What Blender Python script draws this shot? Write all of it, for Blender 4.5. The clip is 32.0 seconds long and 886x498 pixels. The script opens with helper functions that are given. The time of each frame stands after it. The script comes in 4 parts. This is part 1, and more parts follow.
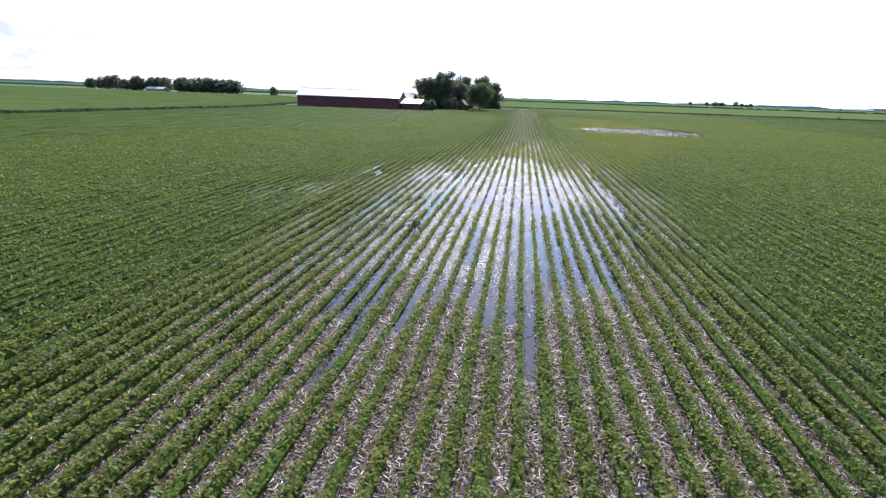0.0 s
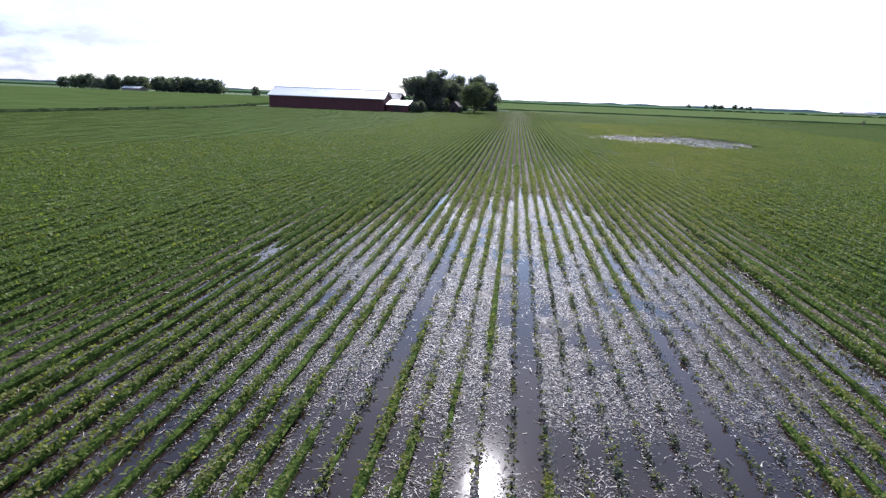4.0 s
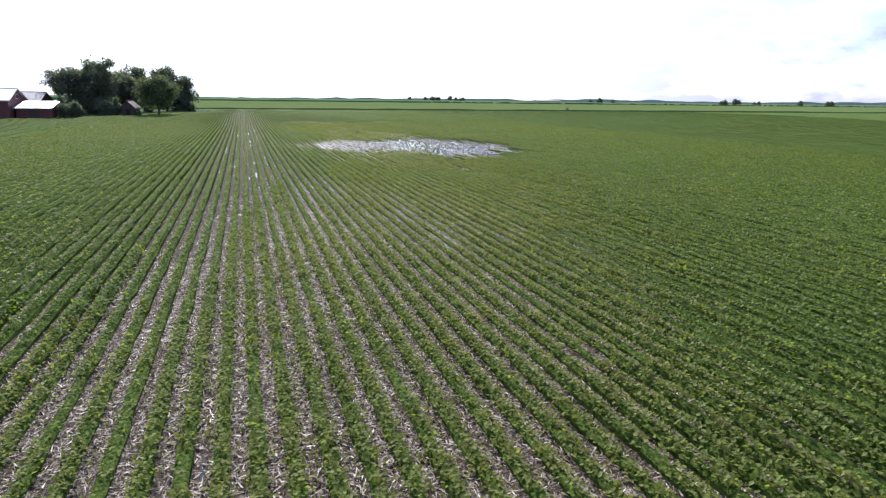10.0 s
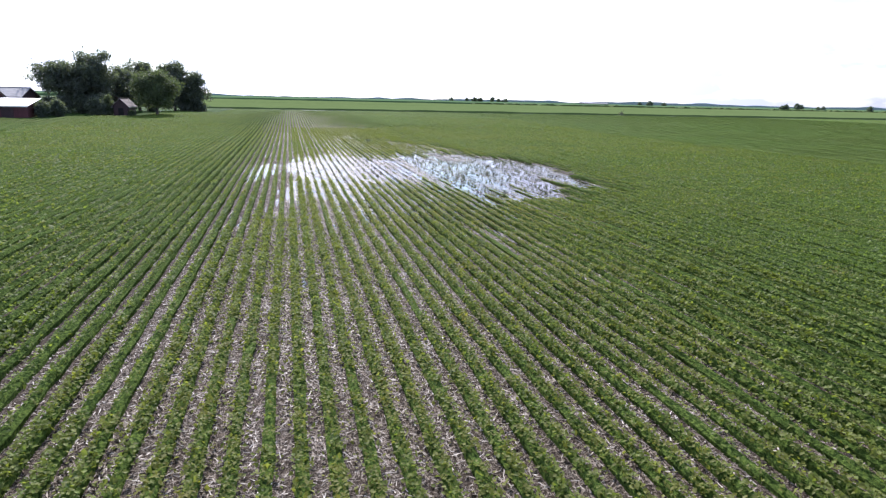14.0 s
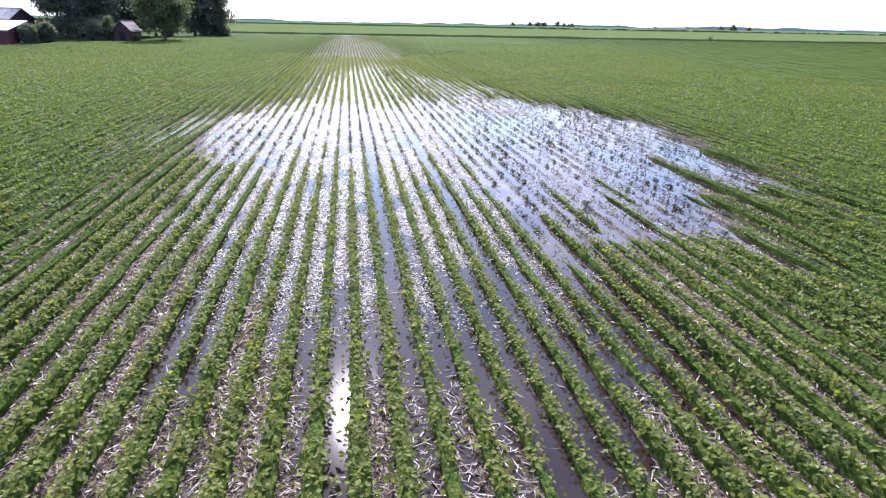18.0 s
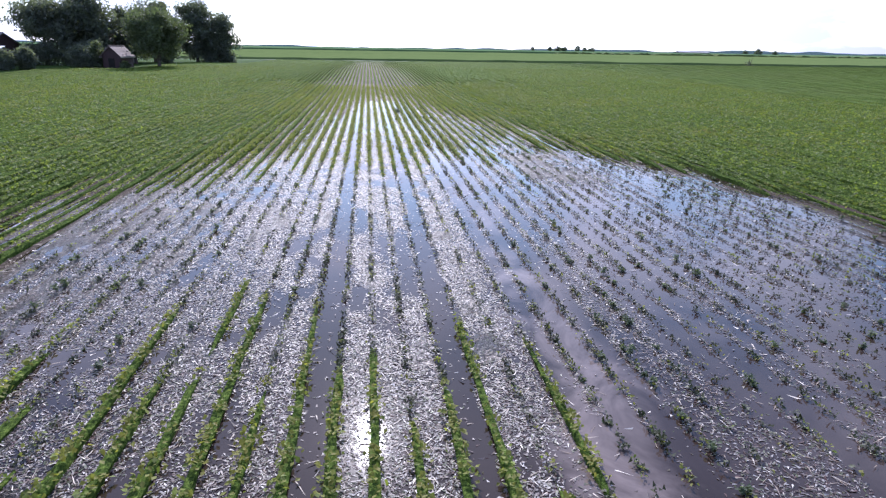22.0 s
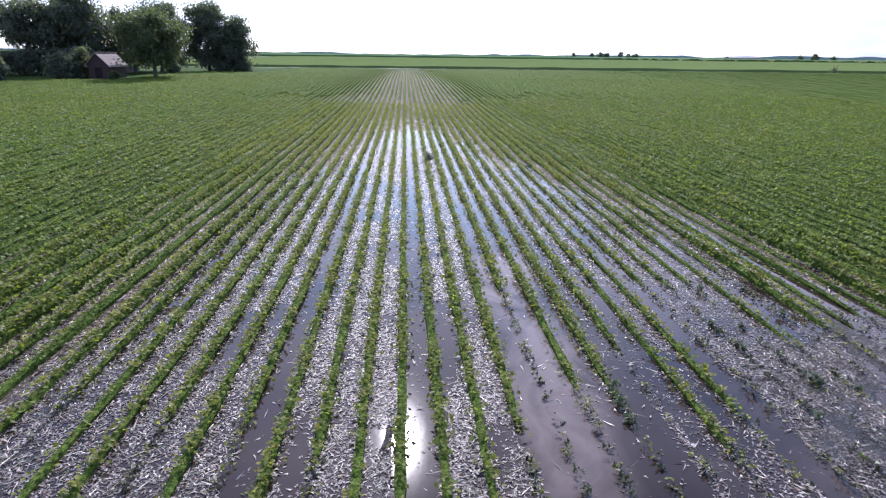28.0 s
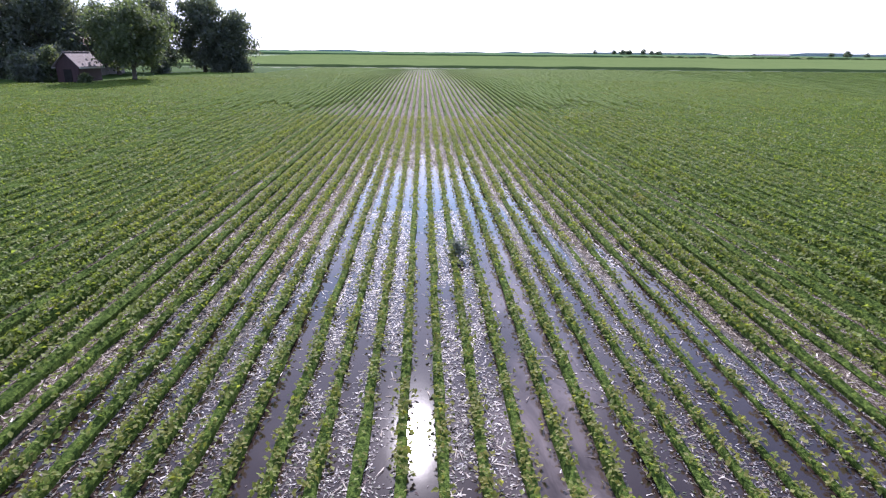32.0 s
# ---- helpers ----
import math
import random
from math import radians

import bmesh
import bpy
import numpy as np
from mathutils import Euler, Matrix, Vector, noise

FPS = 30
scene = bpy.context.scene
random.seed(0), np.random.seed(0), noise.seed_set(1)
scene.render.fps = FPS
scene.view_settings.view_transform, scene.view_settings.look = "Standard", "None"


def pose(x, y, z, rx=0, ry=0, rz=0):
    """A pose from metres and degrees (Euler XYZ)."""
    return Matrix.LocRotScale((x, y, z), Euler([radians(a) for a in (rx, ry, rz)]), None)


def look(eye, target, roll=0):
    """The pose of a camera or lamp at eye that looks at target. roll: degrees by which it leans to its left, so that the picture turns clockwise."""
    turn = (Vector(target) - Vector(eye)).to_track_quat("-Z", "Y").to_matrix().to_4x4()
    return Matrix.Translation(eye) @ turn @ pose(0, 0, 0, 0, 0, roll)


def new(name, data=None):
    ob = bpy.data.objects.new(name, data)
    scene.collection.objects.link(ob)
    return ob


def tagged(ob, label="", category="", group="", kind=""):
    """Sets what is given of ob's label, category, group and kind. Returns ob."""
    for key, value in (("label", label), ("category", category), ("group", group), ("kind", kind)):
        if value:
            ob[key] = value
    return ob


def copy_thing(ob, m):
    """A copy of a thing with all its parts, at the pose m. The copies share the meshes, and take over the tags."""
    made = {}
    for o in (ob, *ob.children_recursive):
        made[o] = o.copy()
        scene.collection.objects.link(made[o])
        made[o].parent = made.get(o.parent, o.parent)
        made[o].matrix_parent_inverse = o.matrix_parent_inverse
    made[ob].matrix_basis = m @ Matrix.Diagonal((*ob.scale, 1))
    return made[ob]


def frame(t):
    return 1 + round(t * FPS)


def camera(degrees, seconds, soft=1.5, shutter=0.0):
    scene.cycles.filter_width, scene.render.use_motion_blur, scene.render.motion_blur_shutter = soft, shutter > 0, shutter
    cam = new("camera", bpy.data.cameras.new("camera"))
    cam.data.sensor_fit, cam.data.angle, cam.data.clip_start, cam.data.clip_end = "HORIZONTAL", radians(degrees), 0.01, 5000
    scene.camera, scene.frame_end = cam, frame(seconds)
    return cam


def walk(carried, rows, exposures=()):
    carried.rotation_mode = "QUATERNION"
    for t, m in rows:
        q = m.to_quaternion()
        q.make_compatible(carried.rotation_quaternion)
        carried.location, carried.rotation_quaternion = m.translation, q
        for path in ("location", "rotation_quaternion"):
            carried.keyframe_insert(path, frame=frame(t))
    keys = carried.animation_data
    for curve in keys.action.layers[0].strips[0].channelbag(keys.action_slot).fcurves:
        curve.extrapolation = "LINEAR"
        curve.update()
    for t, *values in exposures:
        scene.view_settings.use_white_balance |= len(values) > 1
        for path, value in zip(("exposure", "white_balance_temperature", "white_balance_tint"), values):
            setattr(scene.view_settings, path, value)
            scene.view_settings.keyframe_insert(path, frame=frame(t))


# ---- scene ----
cam = camera(73.57, 32.0, 1.3)
PATH = [
    (0.0, (14.632, 1.196, 5.346), (13.442, 10.809, 2.860), 2.02),
    (0.5, (14.322, 3.925, 5.344), (13.125, 13.536, 2.854), 2.04),
    (1.0, (14.020, 6.656, 5.346), (12.814, 16.267, 2.860), 2.08),
    (1.5, (13.718, 9.410, 5.355), (12.502, 19.022, 2.880), 2.22),
    (2.0, (13.407, 12.195, 5.366), (12.199, 21.807, 2.888), 2.23),
    (2.5, (13.074, 15.055, 5.382), (11.873, 24.672, 2.918), 2.42),
    (4.5, (12.431, 26.928, 5.086), (11.501, 36.579, 2.637), 2.05),
    (5.0, (12.227, 29.515, 5.136), (12.094, 39.215, 2.706), 1.61),
    (5.5, (12.144, 32.073, 5.201), (13.249, 41.714, 2.786), 1.03),
    (6.0, (12.197, 34.662, 5.255), (14.151, 44.168, 2.842), 0.69),
    (6.5, (12.510, 37.251, 5.284), (14.639, 46.720, 2.875), 0.66),
    (7.0, (12.996, 39.759, 5.269), (15.361, 49.172, 2.859), 0.63),
    (7.5, (13.625, 42.284, 5.230), (16.471, 51.561, 2.813), 0.52),
    (8.0, (14.402, 44.767, 5.189), (17.472, 53.971, 2.768), 0.46),
    (8.5, (15.324, 47.264, 5.180), (18.597, 56.396, 2.754), 0.46),
    (9.0, (16.326, 49.776, 5.183), (19.795, 58.836, 2.760), 0.47),
    (9.5, (17.424, 52.267, 5.191), (20.632, 61.424, 2.771), 0.62),
    (10.0, (18.567, 54.775, 5.216), (21.628, 63.982, 2.793), 0.65),
    (10.5, (19.735, 57.317, 5.242), (22.755, 66.540, 2.830), 0.51),
    (11.0, (20.829, 59.835, 5.276), (23.835, 69.063, 2.868), 0.68),
    (11.5, (21.910, 62.488, 5.302), (24.761, 71.766, 2.896), 0.85),
    (12.0, (22.986, 65.296, 5.325), (25.772, 74.593, 2.917), 0.92),
    (12.5, (24.023, 68.100, 5.341), (26.622, 77.451, 2.931), 0.95),
    (13.0, (24.978, 70.847, 5.353), (27.488, 80.222, 2.942), 1.09),
    (13.5, (25.814, 73.517, 5.371), (28.280, 82.903, 2.955), 1.16),
    (14.0, (26.589, 76.164, 5.392), (29.022, 85.557, 2.972), 1.27),
    (14.5, (27.339, 78.780, 5.409), (29.742, 88.179, 2.986), 1.28),
    (16.5, (31.080, 88.882, 5.260), (33.303, 97.988, 1.778), 1.09),
    (17.0, (31.683, 90.950, 5.091), (33.573, 100.126, 1.595), 1.07),
    (17.5, (32.260, 92.951, 4.919), (33.854, 102.176, 1.402), 1.19),
    (18.0, (32.711, 94.876, 4.765), (34.178, 104.117, 1.235), 1.13),
    (18.5, (33.055, 96.723, 4.650), (34.438, 105.975, 1.115), 1.09),
    (19.0, (33.340, 98.506, 4.582), (34.651, 107.764, 1.038), 0.94),
    (19.5, (33.550, 100.227, 4.562), (34.813, 109.489, 1.008), 0.90),
    (20.0, (33.724, 101.917, 4.572), (34.957, 111.179, 1.010), 0.95),
    (20.5, (33.877, 103.570, 4.588), (35.088, 112.828, 1.008), 1.03),
    (21.0, (34.018, 105.215, 4.606), (35.215, 114.515, 1.133), 1.08),
    (21.5, (34.108, 106.774, 4.608), (35.307, 116.182, 1.438), 0.97),
    (22.0, (34.223, 108.285, 4.612), (35.410, 117.692, 1.433), 0.92),
    (22.5, (34.322, 109.763, 4.624), (35.501, 119.166, 1.432), 0.90),
    (23.0, (34.400, 111.212, 4.643), (35.575, 120.612, 1.441), 0.89),
    (23.5, (34.471, 112.737, 4.667), (35.639, 122.135, 1.457), 0.93),
    (24.0, (34.533, 114.263, 4.690), (35.698, 123.657, 1.467), 0.95),
    (24.5, (34.601, 115.786, 4.727), (35.766, 125.177, 1.494), 1.04),
    (25.0, (34.678, 117.365, 4.787), (35.835, 126.753, 1.544), 1.03),
    (25.5, (34.768, 118.931, 4.852), (35.919, 128.353, 1.705), 1.01),
    (27.5, (35.207, 125.276, 4.587), (35.935, 134.759, 1.497), 0.76),
    (28.0, (35.297, 126.796, 4.590), (35.909, 136.286, 1.497), 0.70),
    (28.5, (35.379, 128.323, 4.595), (35.912, 137.816, 1.497), 0.70),
    (29.0, (35.402, 129.880, 4.609), (35.876, 139.374, 1.504), 0.69),
    (29.5, (35.440, 131.471, 4.624), (35.873, 140.966, 1.516), 0.66),
    (30.0, (35.493, 133.086, 4.649), (35.888, 142.581, 1.538), 0.52),
    (30.5, (35.506, 134.698, 4.676), (35.880, 144.192, 1.559), 0.56),
    (31.0, (35.519, 136.329, 4.712), (35.875, 145.823, 1.592), 0.53),
    (31.5, (35.494, 137.971, 4.753), (35.840, 147.464, 1.629), 0.58),
    (32.0, (35.473, 139.635, 4.782), (35.813, 149.126, 1.652), 0.61),
]
EXPOSURES = ((0.0, 0.62, 5820, 19.5), (2.0, 0.48, 5770, 20.5), (4.5, 0.32, 5820, 17.5), (6.0, 0.30, 5820, 16.5), (9.0, 0.56, 6020, 16.5), (12.0, 0.62, 6020, 16.5), (14.5, 0.77, 5920, 19.5), (17.0, 1.16, 5820, 25.5), (20.0, 0.96, 5720, 24.5), (22.0, 0.68, 5670, 22.5), (25.0, 0.50, 5670, 21.5), (28.0, 0.68, 5720, 23.5), (32.0, 0.94, 5820, 26.5))
walk(cam, [(t, look(eye, target, roll)) for t, eye, target, roll in PATH], EXPOSURES)


# ---- world, sun and exposure ----
SUN_UP, SUN_TURN = 36.0, -0.8
world = bpy.data.worlds.new("world")
scene.world = world
world.use_nodes = True
wn, wl = world.node_tree.nodes, world.node_tree.links
wn.clear()


def wnode(kind, **values):
    n = wn.new(kind)
    for key, value in values.items():
        n.inputs[key].default_value = value
    return n


sky = wn.new("ShaderNodeTexSky")
sky.sky_type, sky.sun_disc = "NISHITA", False
sky.sun_elevation, sky.sun_rotation = radians(SUN_UP), radians(SUN_TURN)
sky.air_density, sky.dust_density, sky.ozone_density = 1.0, 0.25, 1.2
coord = wn.new("ShaderNodeTexCoord")
parts_of_way = wn.new("ShaderNodeSeparateXYZ")
wl.new(coord.outputs["Generated"], parts_of_way.inputs[0])
lift = wn.new("ShaderNodeMath")
lift.operation, lift.inputs[1].default_value = "MAXIMUM", 0.0
wl.new(parts_of_way.outputs["Z"], lift.inputs[0])
lift2 = wn.new("ShaderNodeMath")
lift2.operation, lift2.inputs[1].default_value = "ADD", 0.34
wl.new(lift.outputs[0], lift2.inputs[0])
flat = wn.new("ShaderNodeVectorMath")
flat.operation = "DIVIDE"
wl.new(coord.outputs["Generated"], flat.inputs[0])
both = wn.new("ShaderNodeCombineXYZ")
both.inputs["Z"].default_value = 1.0
wl.new(lift2.outputs[0], both.inputs["X"])
wl.new(lift2.outputs[0], both.inputs["Y"])
wl.new(both.outputs[0], flat.inputs[1])
puffs = wnode("ShaderNodeTexNoise", Scale=2.5, Detail=7.0, Roughness=0.58)
wl.new(flat.outputs[0], puffs.inputs["Vector"])
cover = wn.new("ShaderNodeValToRGB")
cover.color_ramp.elements[0].position, cover.color_ramp.elements[1].position = 0.42, 0.60
wl.new(puffs.outputs["Fac"], cover.inputs[0])
cloud_mix = wn.new("ShaderNodeMix")
cloud_mix.data_type = "RGBA"
wl.new(cover.outputs["Color"], cloud_mix.inputs["Factor"])
clear = wn.new("ShaderNodeMix")
clear.data_type, clear.blend_type = "RGBA", "MULTIPLY"
clear.inputs["Factor"].default_value = 1.0
clear.inputs["B"].default_value = (1.9, 2.0, 2.0, 1)
wl.new(sky.outputs[0], clear.inputs["A"])
wl.new(clear.outputs["Result"], cloud_mix.inputs["A"])
# thin bright cloud, brighter towards the sun, and white haze along the horizon
to_sun = wn.new("ShaderNodeVectorMath")
to_sun.operation = "DOT_PRODUCT"
wl.new(coord.outputs["Generated"], to_sun.inputs[0])
to_sun.inputs[1].default_value = (0.0, math.cos(radians(SUN_UP)), math.sin(radians(SUN_UP)))
glow = wn.new("ShaderNodeMapRange")
for key, value in (("From Min", 0.42), ("From Max", 1.0), ("To Min", 0.0), ("To Max", 1.0)):
    glow.inputs[key].default_value = value
wl.new(to_sun.outputs["Value"], glow.inputs["Value"])
steep = wn.new("ShaderNodeMath")
steep.operation, steep.inputs[1].default_value = "POWER", 2.8
wl.new(glow.outputs[0], steep.inputs[0])
bright = wn.new("ShaderNodeMath")
bright.operation = "MULTIPLY_ADD"
bright.inputs[1].default_value, bright.inputs[2].default_value = 30.0, 5.5
wl.new(steep.outputs[0], bright.inputs[0])
white = wn.new("ShaderNodeMix")
white.data_type, white.blend_type = "RGBA", "MULTIPLY"
white.inputs["Factor"].default_value = 1.0
white.inputs["A"].default_value = (0.91, 0.965, 1.15, 1)
even = wn.new("ShaderNodeMath")
even.operation, even.inputs[1].default_value = "MINIMUM", 16.0
wl.new(bright.outputs[0], even.inputs[0])
wl.new(even.outputs[0], white.inputs["B"])
wl.new(white.outputs["Result"], cloud_mix.inputs["B"])
haze = wn.new("ShaderNodeMapRange")
for key, value in (("From Min", 0.0), ("From Max", 0.13), ("To Min", 0.6), ("To Max", 0.0)):
    haze.inputs[key].default_value = value
wl.new(lift.outputs[0], haze.inputs["Value"])
veil = wn.new("ShaderNodeMix")
veil.data_type = "RGBA"
wl.new(haze.outputs[0], veil.inputs["Factor"])
wl.new(cloud_mix.outputs["Result"], veil.inputs["A"])
low_white = wn.new("ShaderNodeMix")
low_white.data_type, low_white.blend_type = "RGBA", "MULTIPLY"
low_white.inputs["Factor"].default_value = 1.0
low_white.inputs["B"].default_value = (1.1, 1.1, 1.1, 1)
wl.new(white.outputs["Result"], low_white.inputs["A"])
wl.new(low_white.outputs["Result"], veil.inputs["B"])
backing = wn.new("ShaderNodeBackground")
backing.inputs["Strength"].default_value = 0.08
wl.new(veil.outputs["Result"], backing.inputs["Color"])
wl.new(backing.outputs[0], wn.new("ShaderNodeOutputWorld").inputs["Surface"])

sun_data = bpy.data.lights.new("sun", "SUN")
sun_data.energy, sun_data.angle, sun_data.color = 4.2, radians(0.53), (1.0, 0.95, 0.86)
sun = new("sun", sun_data)
up, turn = radians(SUN_UP), radians(SUN_TURN)
sun.matrix_world = look((900 * math.sin(turn) * math.cos(up), 900 * math.cos(turn) * math.cos(up), 900 * math.sin(up)), (0, 0, 0))


# ---- materials ----
class Mat:
    """A node material with a Principled shader, built in short steps."""

    def __init__(self, name, rough=0.8, metal=0.0):
        self.m = bpy.data.materials.new(name)
        self.m.use_nodes = True
        self.t = self.m.node_tree
        self.p = self.t.nodes["Principled BSDF"]
        self.p.inputs["Roughness"].default_value = rough
        self.p.inputs["Metallic"].default_value = metal

    def n(self, kind, **values):
        node = self.t.nodes.new(kind)
        for key, value in values.items():
            node.inputs[key].default_value = value
        return node

    def link(self, a, b):
        self.t.links.new(a, b)

    def where(self, scale=(1, 1, 1), space="Object"):
        co = self.t.nodes.new("ShaderNodeTexCoord")
        mp = self.t.nodes.new("ShaderNodeMapping")
        mp.inputs["Scale"].default_value = scale
        self.link(co.outputs[space], mp.inputs[0])
        return mp.outputs[0]

    def noise(self, scale, detail=4.0, rough=0.55, stretch=(1, 1, 1), distortion=0.0):
        n = self.n("ShaderNodeTexNoise", Scale=scale, Detail=detail, Roughness=rough, Distortion=distortion)
        self.link(self.where(stretch), n.inputs["Vector"])
        return n.outputs["Fac"]

    def ramp(self, fac, *stops):
        r = self.t.nodes.new("ShaderNodeValToRGB")
        e = r.color_ramp.elements
        while len(e) < len(stops):
            e.new(0.5)
        for el, (at, colour) in zip(e, stops):
            el.position = at
            el.color = (*colour, 1) if len(colour) == 3 else colour
        self.link(fac, r.inputs[0])
        return r.outputs[0]

    def mix(self, fac, a, b, how="MIX"):
        m = self.t.nodes.new("ShaderNodeMix")
        m.data_type, m.blend_type = "RGBA", how
        for key, value in (("Factor", fac), ("A", a), ("B", b)):
            if isinstance(value, (int, float)):
                m.inputs[key].default_value = value
            elif isinstance(value, tuple):
                m.inputs[key].default_value = (*value, 1)
            else:
                self.link(value, m.inputs[key])
        return m.outputs["Result"]

    def math(self, how, a, b=0.0):
        m = self.t.nodes.new("ShaderNodeMath")
        m.operation = how
        for i, value in enumerate((a, b)):
            if isinstance(value, (int, float)):
                m.inputs[i].default_value = value
            else:
                self.link(value, m.inputs[i])
        return m.outputs[0]

    def colour(self, value):
        if isinstance(value, tuple):
            self.p.inputs["Base Color"].default_value = (*value, 1)
        else:
            self.link(value, self.p.inputs["Base Color"])
        return self

    def bump(self, height, strength=0.4, distance=0.02):
        b = self.n("ShaderNodeBump", Distance=distance)
        if isinstance(strength, (int, float)):
            b.inputs["Strength"].default_value = strength
        else:
            self.link(strength, b.inputs["Strength"])
        self.link(height, b.inputs["Height"])
        self.link(b.outputs[0], self.p.inputs["Normal"])
        return self

    def island(self):
        return self.t.nodes.new("ShaderNodeNewGeometry").outputs["Random Per Island"]

    def object_random(self):
        return self.t.nodes.new("ShaderNodeObjectInfo").outputs["Random"]

    def attribute(self, name):
        a = self.t.nodes.new("ShaderNodeAttribute")
        a.attribute_name = name
        return a.outputs["Fac"]

    def translucent(self, colour, share):
        """Lets part of the light through, as leaves do."""
        tr = self.t.nodes.new("ShaderNodeBsdfTranslucent")
        if isinstance(colour, tuple):
            tr.inputs["Color"].default_value = (*colour, 1)
        else:
            self.link(colour, tr.inputs["Color"])
        ms = self.t.nodes.new("ShaderNodeMixShader")
        ms.inputs[0].default_value = share
        out = self.t.nodes["Material Output"]
        self.link(self.p.outputs[0], ms.inputs[1])
        self.link(tr.outputs[0], ms.inputs[2])
        self.link(ms.outputs[0], out.inputs["Surface"])
        return self


def leaf_material(name, dark, light, yellow, share, gloss=0.42):
    k = Mat(name, gloss)
    green = k.ramp(k.island(), (0.0, dark), (0.55, tuple((a + b) / 2 for a, b in zip(dark, light))), (1.0, light))
    patch = k.ramp(k.noise(0.09, 3.0), (0.38, (0, 0, 0)), (0.68, (1, 1, 1)))
    worn = k.math("MULTIPLY", k.attribute("stress"), k.ramp(k.noise(0.8, 3.0), (0.25, (0.25,) * 3), (0.7, (1, 1, 1))))
    brown = k.ramp(k.noise(0.45, 4.0, 0.65), (0.60, (0, 0, 0)), (0.74, (1, 1, 1)))
    green = k.mix(k.math("MULTIPLY", patch, 0.22), green, yellow)
    green = k.mix(k.math("MULTIPLY", brown, 0.55), green, tuple(a * b for a, b in zip(yellow, (0.85, 0.70, 1.0))))
    olive = k.ramp(k.noise(1.1, 4.0, 0.6, (1.0, 0.45, 1.0)), (0.44, (0, 0, 0)), (0.66, (1, 1, 1)))
    green = k.mix(k.math("MULTIPLY", olive, 0.28), green, tuple(a * b for a, b in zip(yellow, (0.80, 0.86, 0.75))))
    green = k.mix(k.math("MINIMUM", worn, 0.9), green, yellow)
    k.colour(green)
    k.p.inputs["Specular IOR Level"].default_value = 0.20
    bright = k.mix(1.0, green, (1.3, 1.38, 0.6), "MULTIPLY")
    return k.translucent(bright, share).m


M_LEAF = leaf_material("soybean_leaf", (0.052, 0.092, 0.022), (0.232, 0.300, 0.068), (0.31, 0.27, 0.075), 0.48, 0.58)
# leaf colour lifted towards blue-grey to hold the haze before the farmyard trees
M_TREE_HAZED = leaf_material("hazed_tree_leaf", (0.078, 0.098, 0.104), (0.176, 0.200, 0.182), (0.17, 0.18, 0.155), 0.50, 0.6)
M_TREE_PALE = leaf_material("pale_tree_leaf", (0.062, 0.086, 0.064), (0.140, 0.176, 0.112), (0.14, 0.155, 0.095), 0.45, 0.6)
# lighter and bluer leaves: haze before the wood and groves painted in
M_WOOD_HAZED = leaf_material("hazed_wood_leaf", (0.085, 0.110, 0.112), (0.165, 0.198, 0.185), (0.16, 0.18, 0.16), 0.5, 0.7)
M_WEED = leaf_material("weed_leaf", (0.035, 0.075, 0.018), (0.085, 0.15, 0.04), (0.17, 0.18, 0.05), 0.3)

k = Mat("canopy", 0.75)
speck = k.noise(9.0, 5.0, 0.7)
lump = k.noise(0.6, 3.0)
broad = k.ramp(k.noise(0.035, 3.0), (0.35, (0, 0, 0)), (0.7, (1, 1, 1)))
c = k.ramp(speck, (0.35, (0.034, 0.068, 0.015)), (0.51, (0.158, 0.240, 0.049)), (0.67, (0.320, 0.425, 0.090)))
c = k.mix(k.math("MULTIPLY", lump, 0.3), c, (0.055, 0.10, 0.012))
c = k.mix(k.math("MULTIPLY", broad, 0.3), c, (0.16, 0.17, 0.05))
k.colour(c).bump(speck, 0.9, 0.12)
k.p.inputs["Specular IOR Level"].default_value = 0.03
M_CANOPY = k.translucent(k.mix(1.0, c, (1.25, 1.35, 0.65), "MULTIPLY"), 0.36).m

# darker than the canopy: shade inside and between the rows, put into the colour
k = Mat("shaded_row_body", 0.85)
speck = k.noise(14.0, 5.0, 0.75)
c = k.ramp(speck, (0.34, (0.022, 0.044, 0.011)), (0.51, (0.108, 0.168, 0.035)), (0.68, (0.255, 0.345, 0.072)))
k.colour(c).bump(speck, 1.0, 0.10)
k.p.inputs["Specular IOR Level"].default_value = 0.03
M_BODY_SHADE = k.translucent(k.mix(1.0, c, (1.25, 1.35, 0.65), "MULTIPLY"), 0.22).m

# soil with rotted maize leaf on it, wet near the water's level
k = Mat("field_soil", 0.85)
spot = k.t.nodes.new("ShaderNodeNewGeometry").outputs["Position"]
sep = k.t.nodes.new("ShaderNodeSeparateXYZ")
k.link(spot, sep.inputs[0])
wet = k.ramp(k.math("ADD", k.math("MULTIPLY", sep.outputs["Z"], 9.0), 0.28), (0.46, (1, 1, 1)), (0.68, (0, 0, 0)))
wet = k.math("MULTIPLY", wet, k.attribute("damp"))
grain = k.noise(30.0, 6.0, 0.7)
straw_a = k.noise(24.0, 5.0, 0.75, (1.0, 0.25, 1.0), 1.2)
straw_b = k.noise(27.0, 5.0, 0.75, (0.26, 1.0, 1.0), 1.4)
straw = k.math("MAXIMUM", straw_a, straw_b)
soil = k.ramp(grain, (0.25, (0.022, 0.016, 0.012)), (0.75, (0.090, 0.066, 0.048)))
hay = k.ramp(k.noise(9.0, 4.0), (0.25, (0.19, 0.14, 0.10)), (0.5, (0.40, 0.33, 0.26)), (0.75, (0.68, 0.61, 0.52)))
litter_shade = k.ramp(straw, (0.545, (0, 0, 0)), (0.590, (1, 1, 1)))
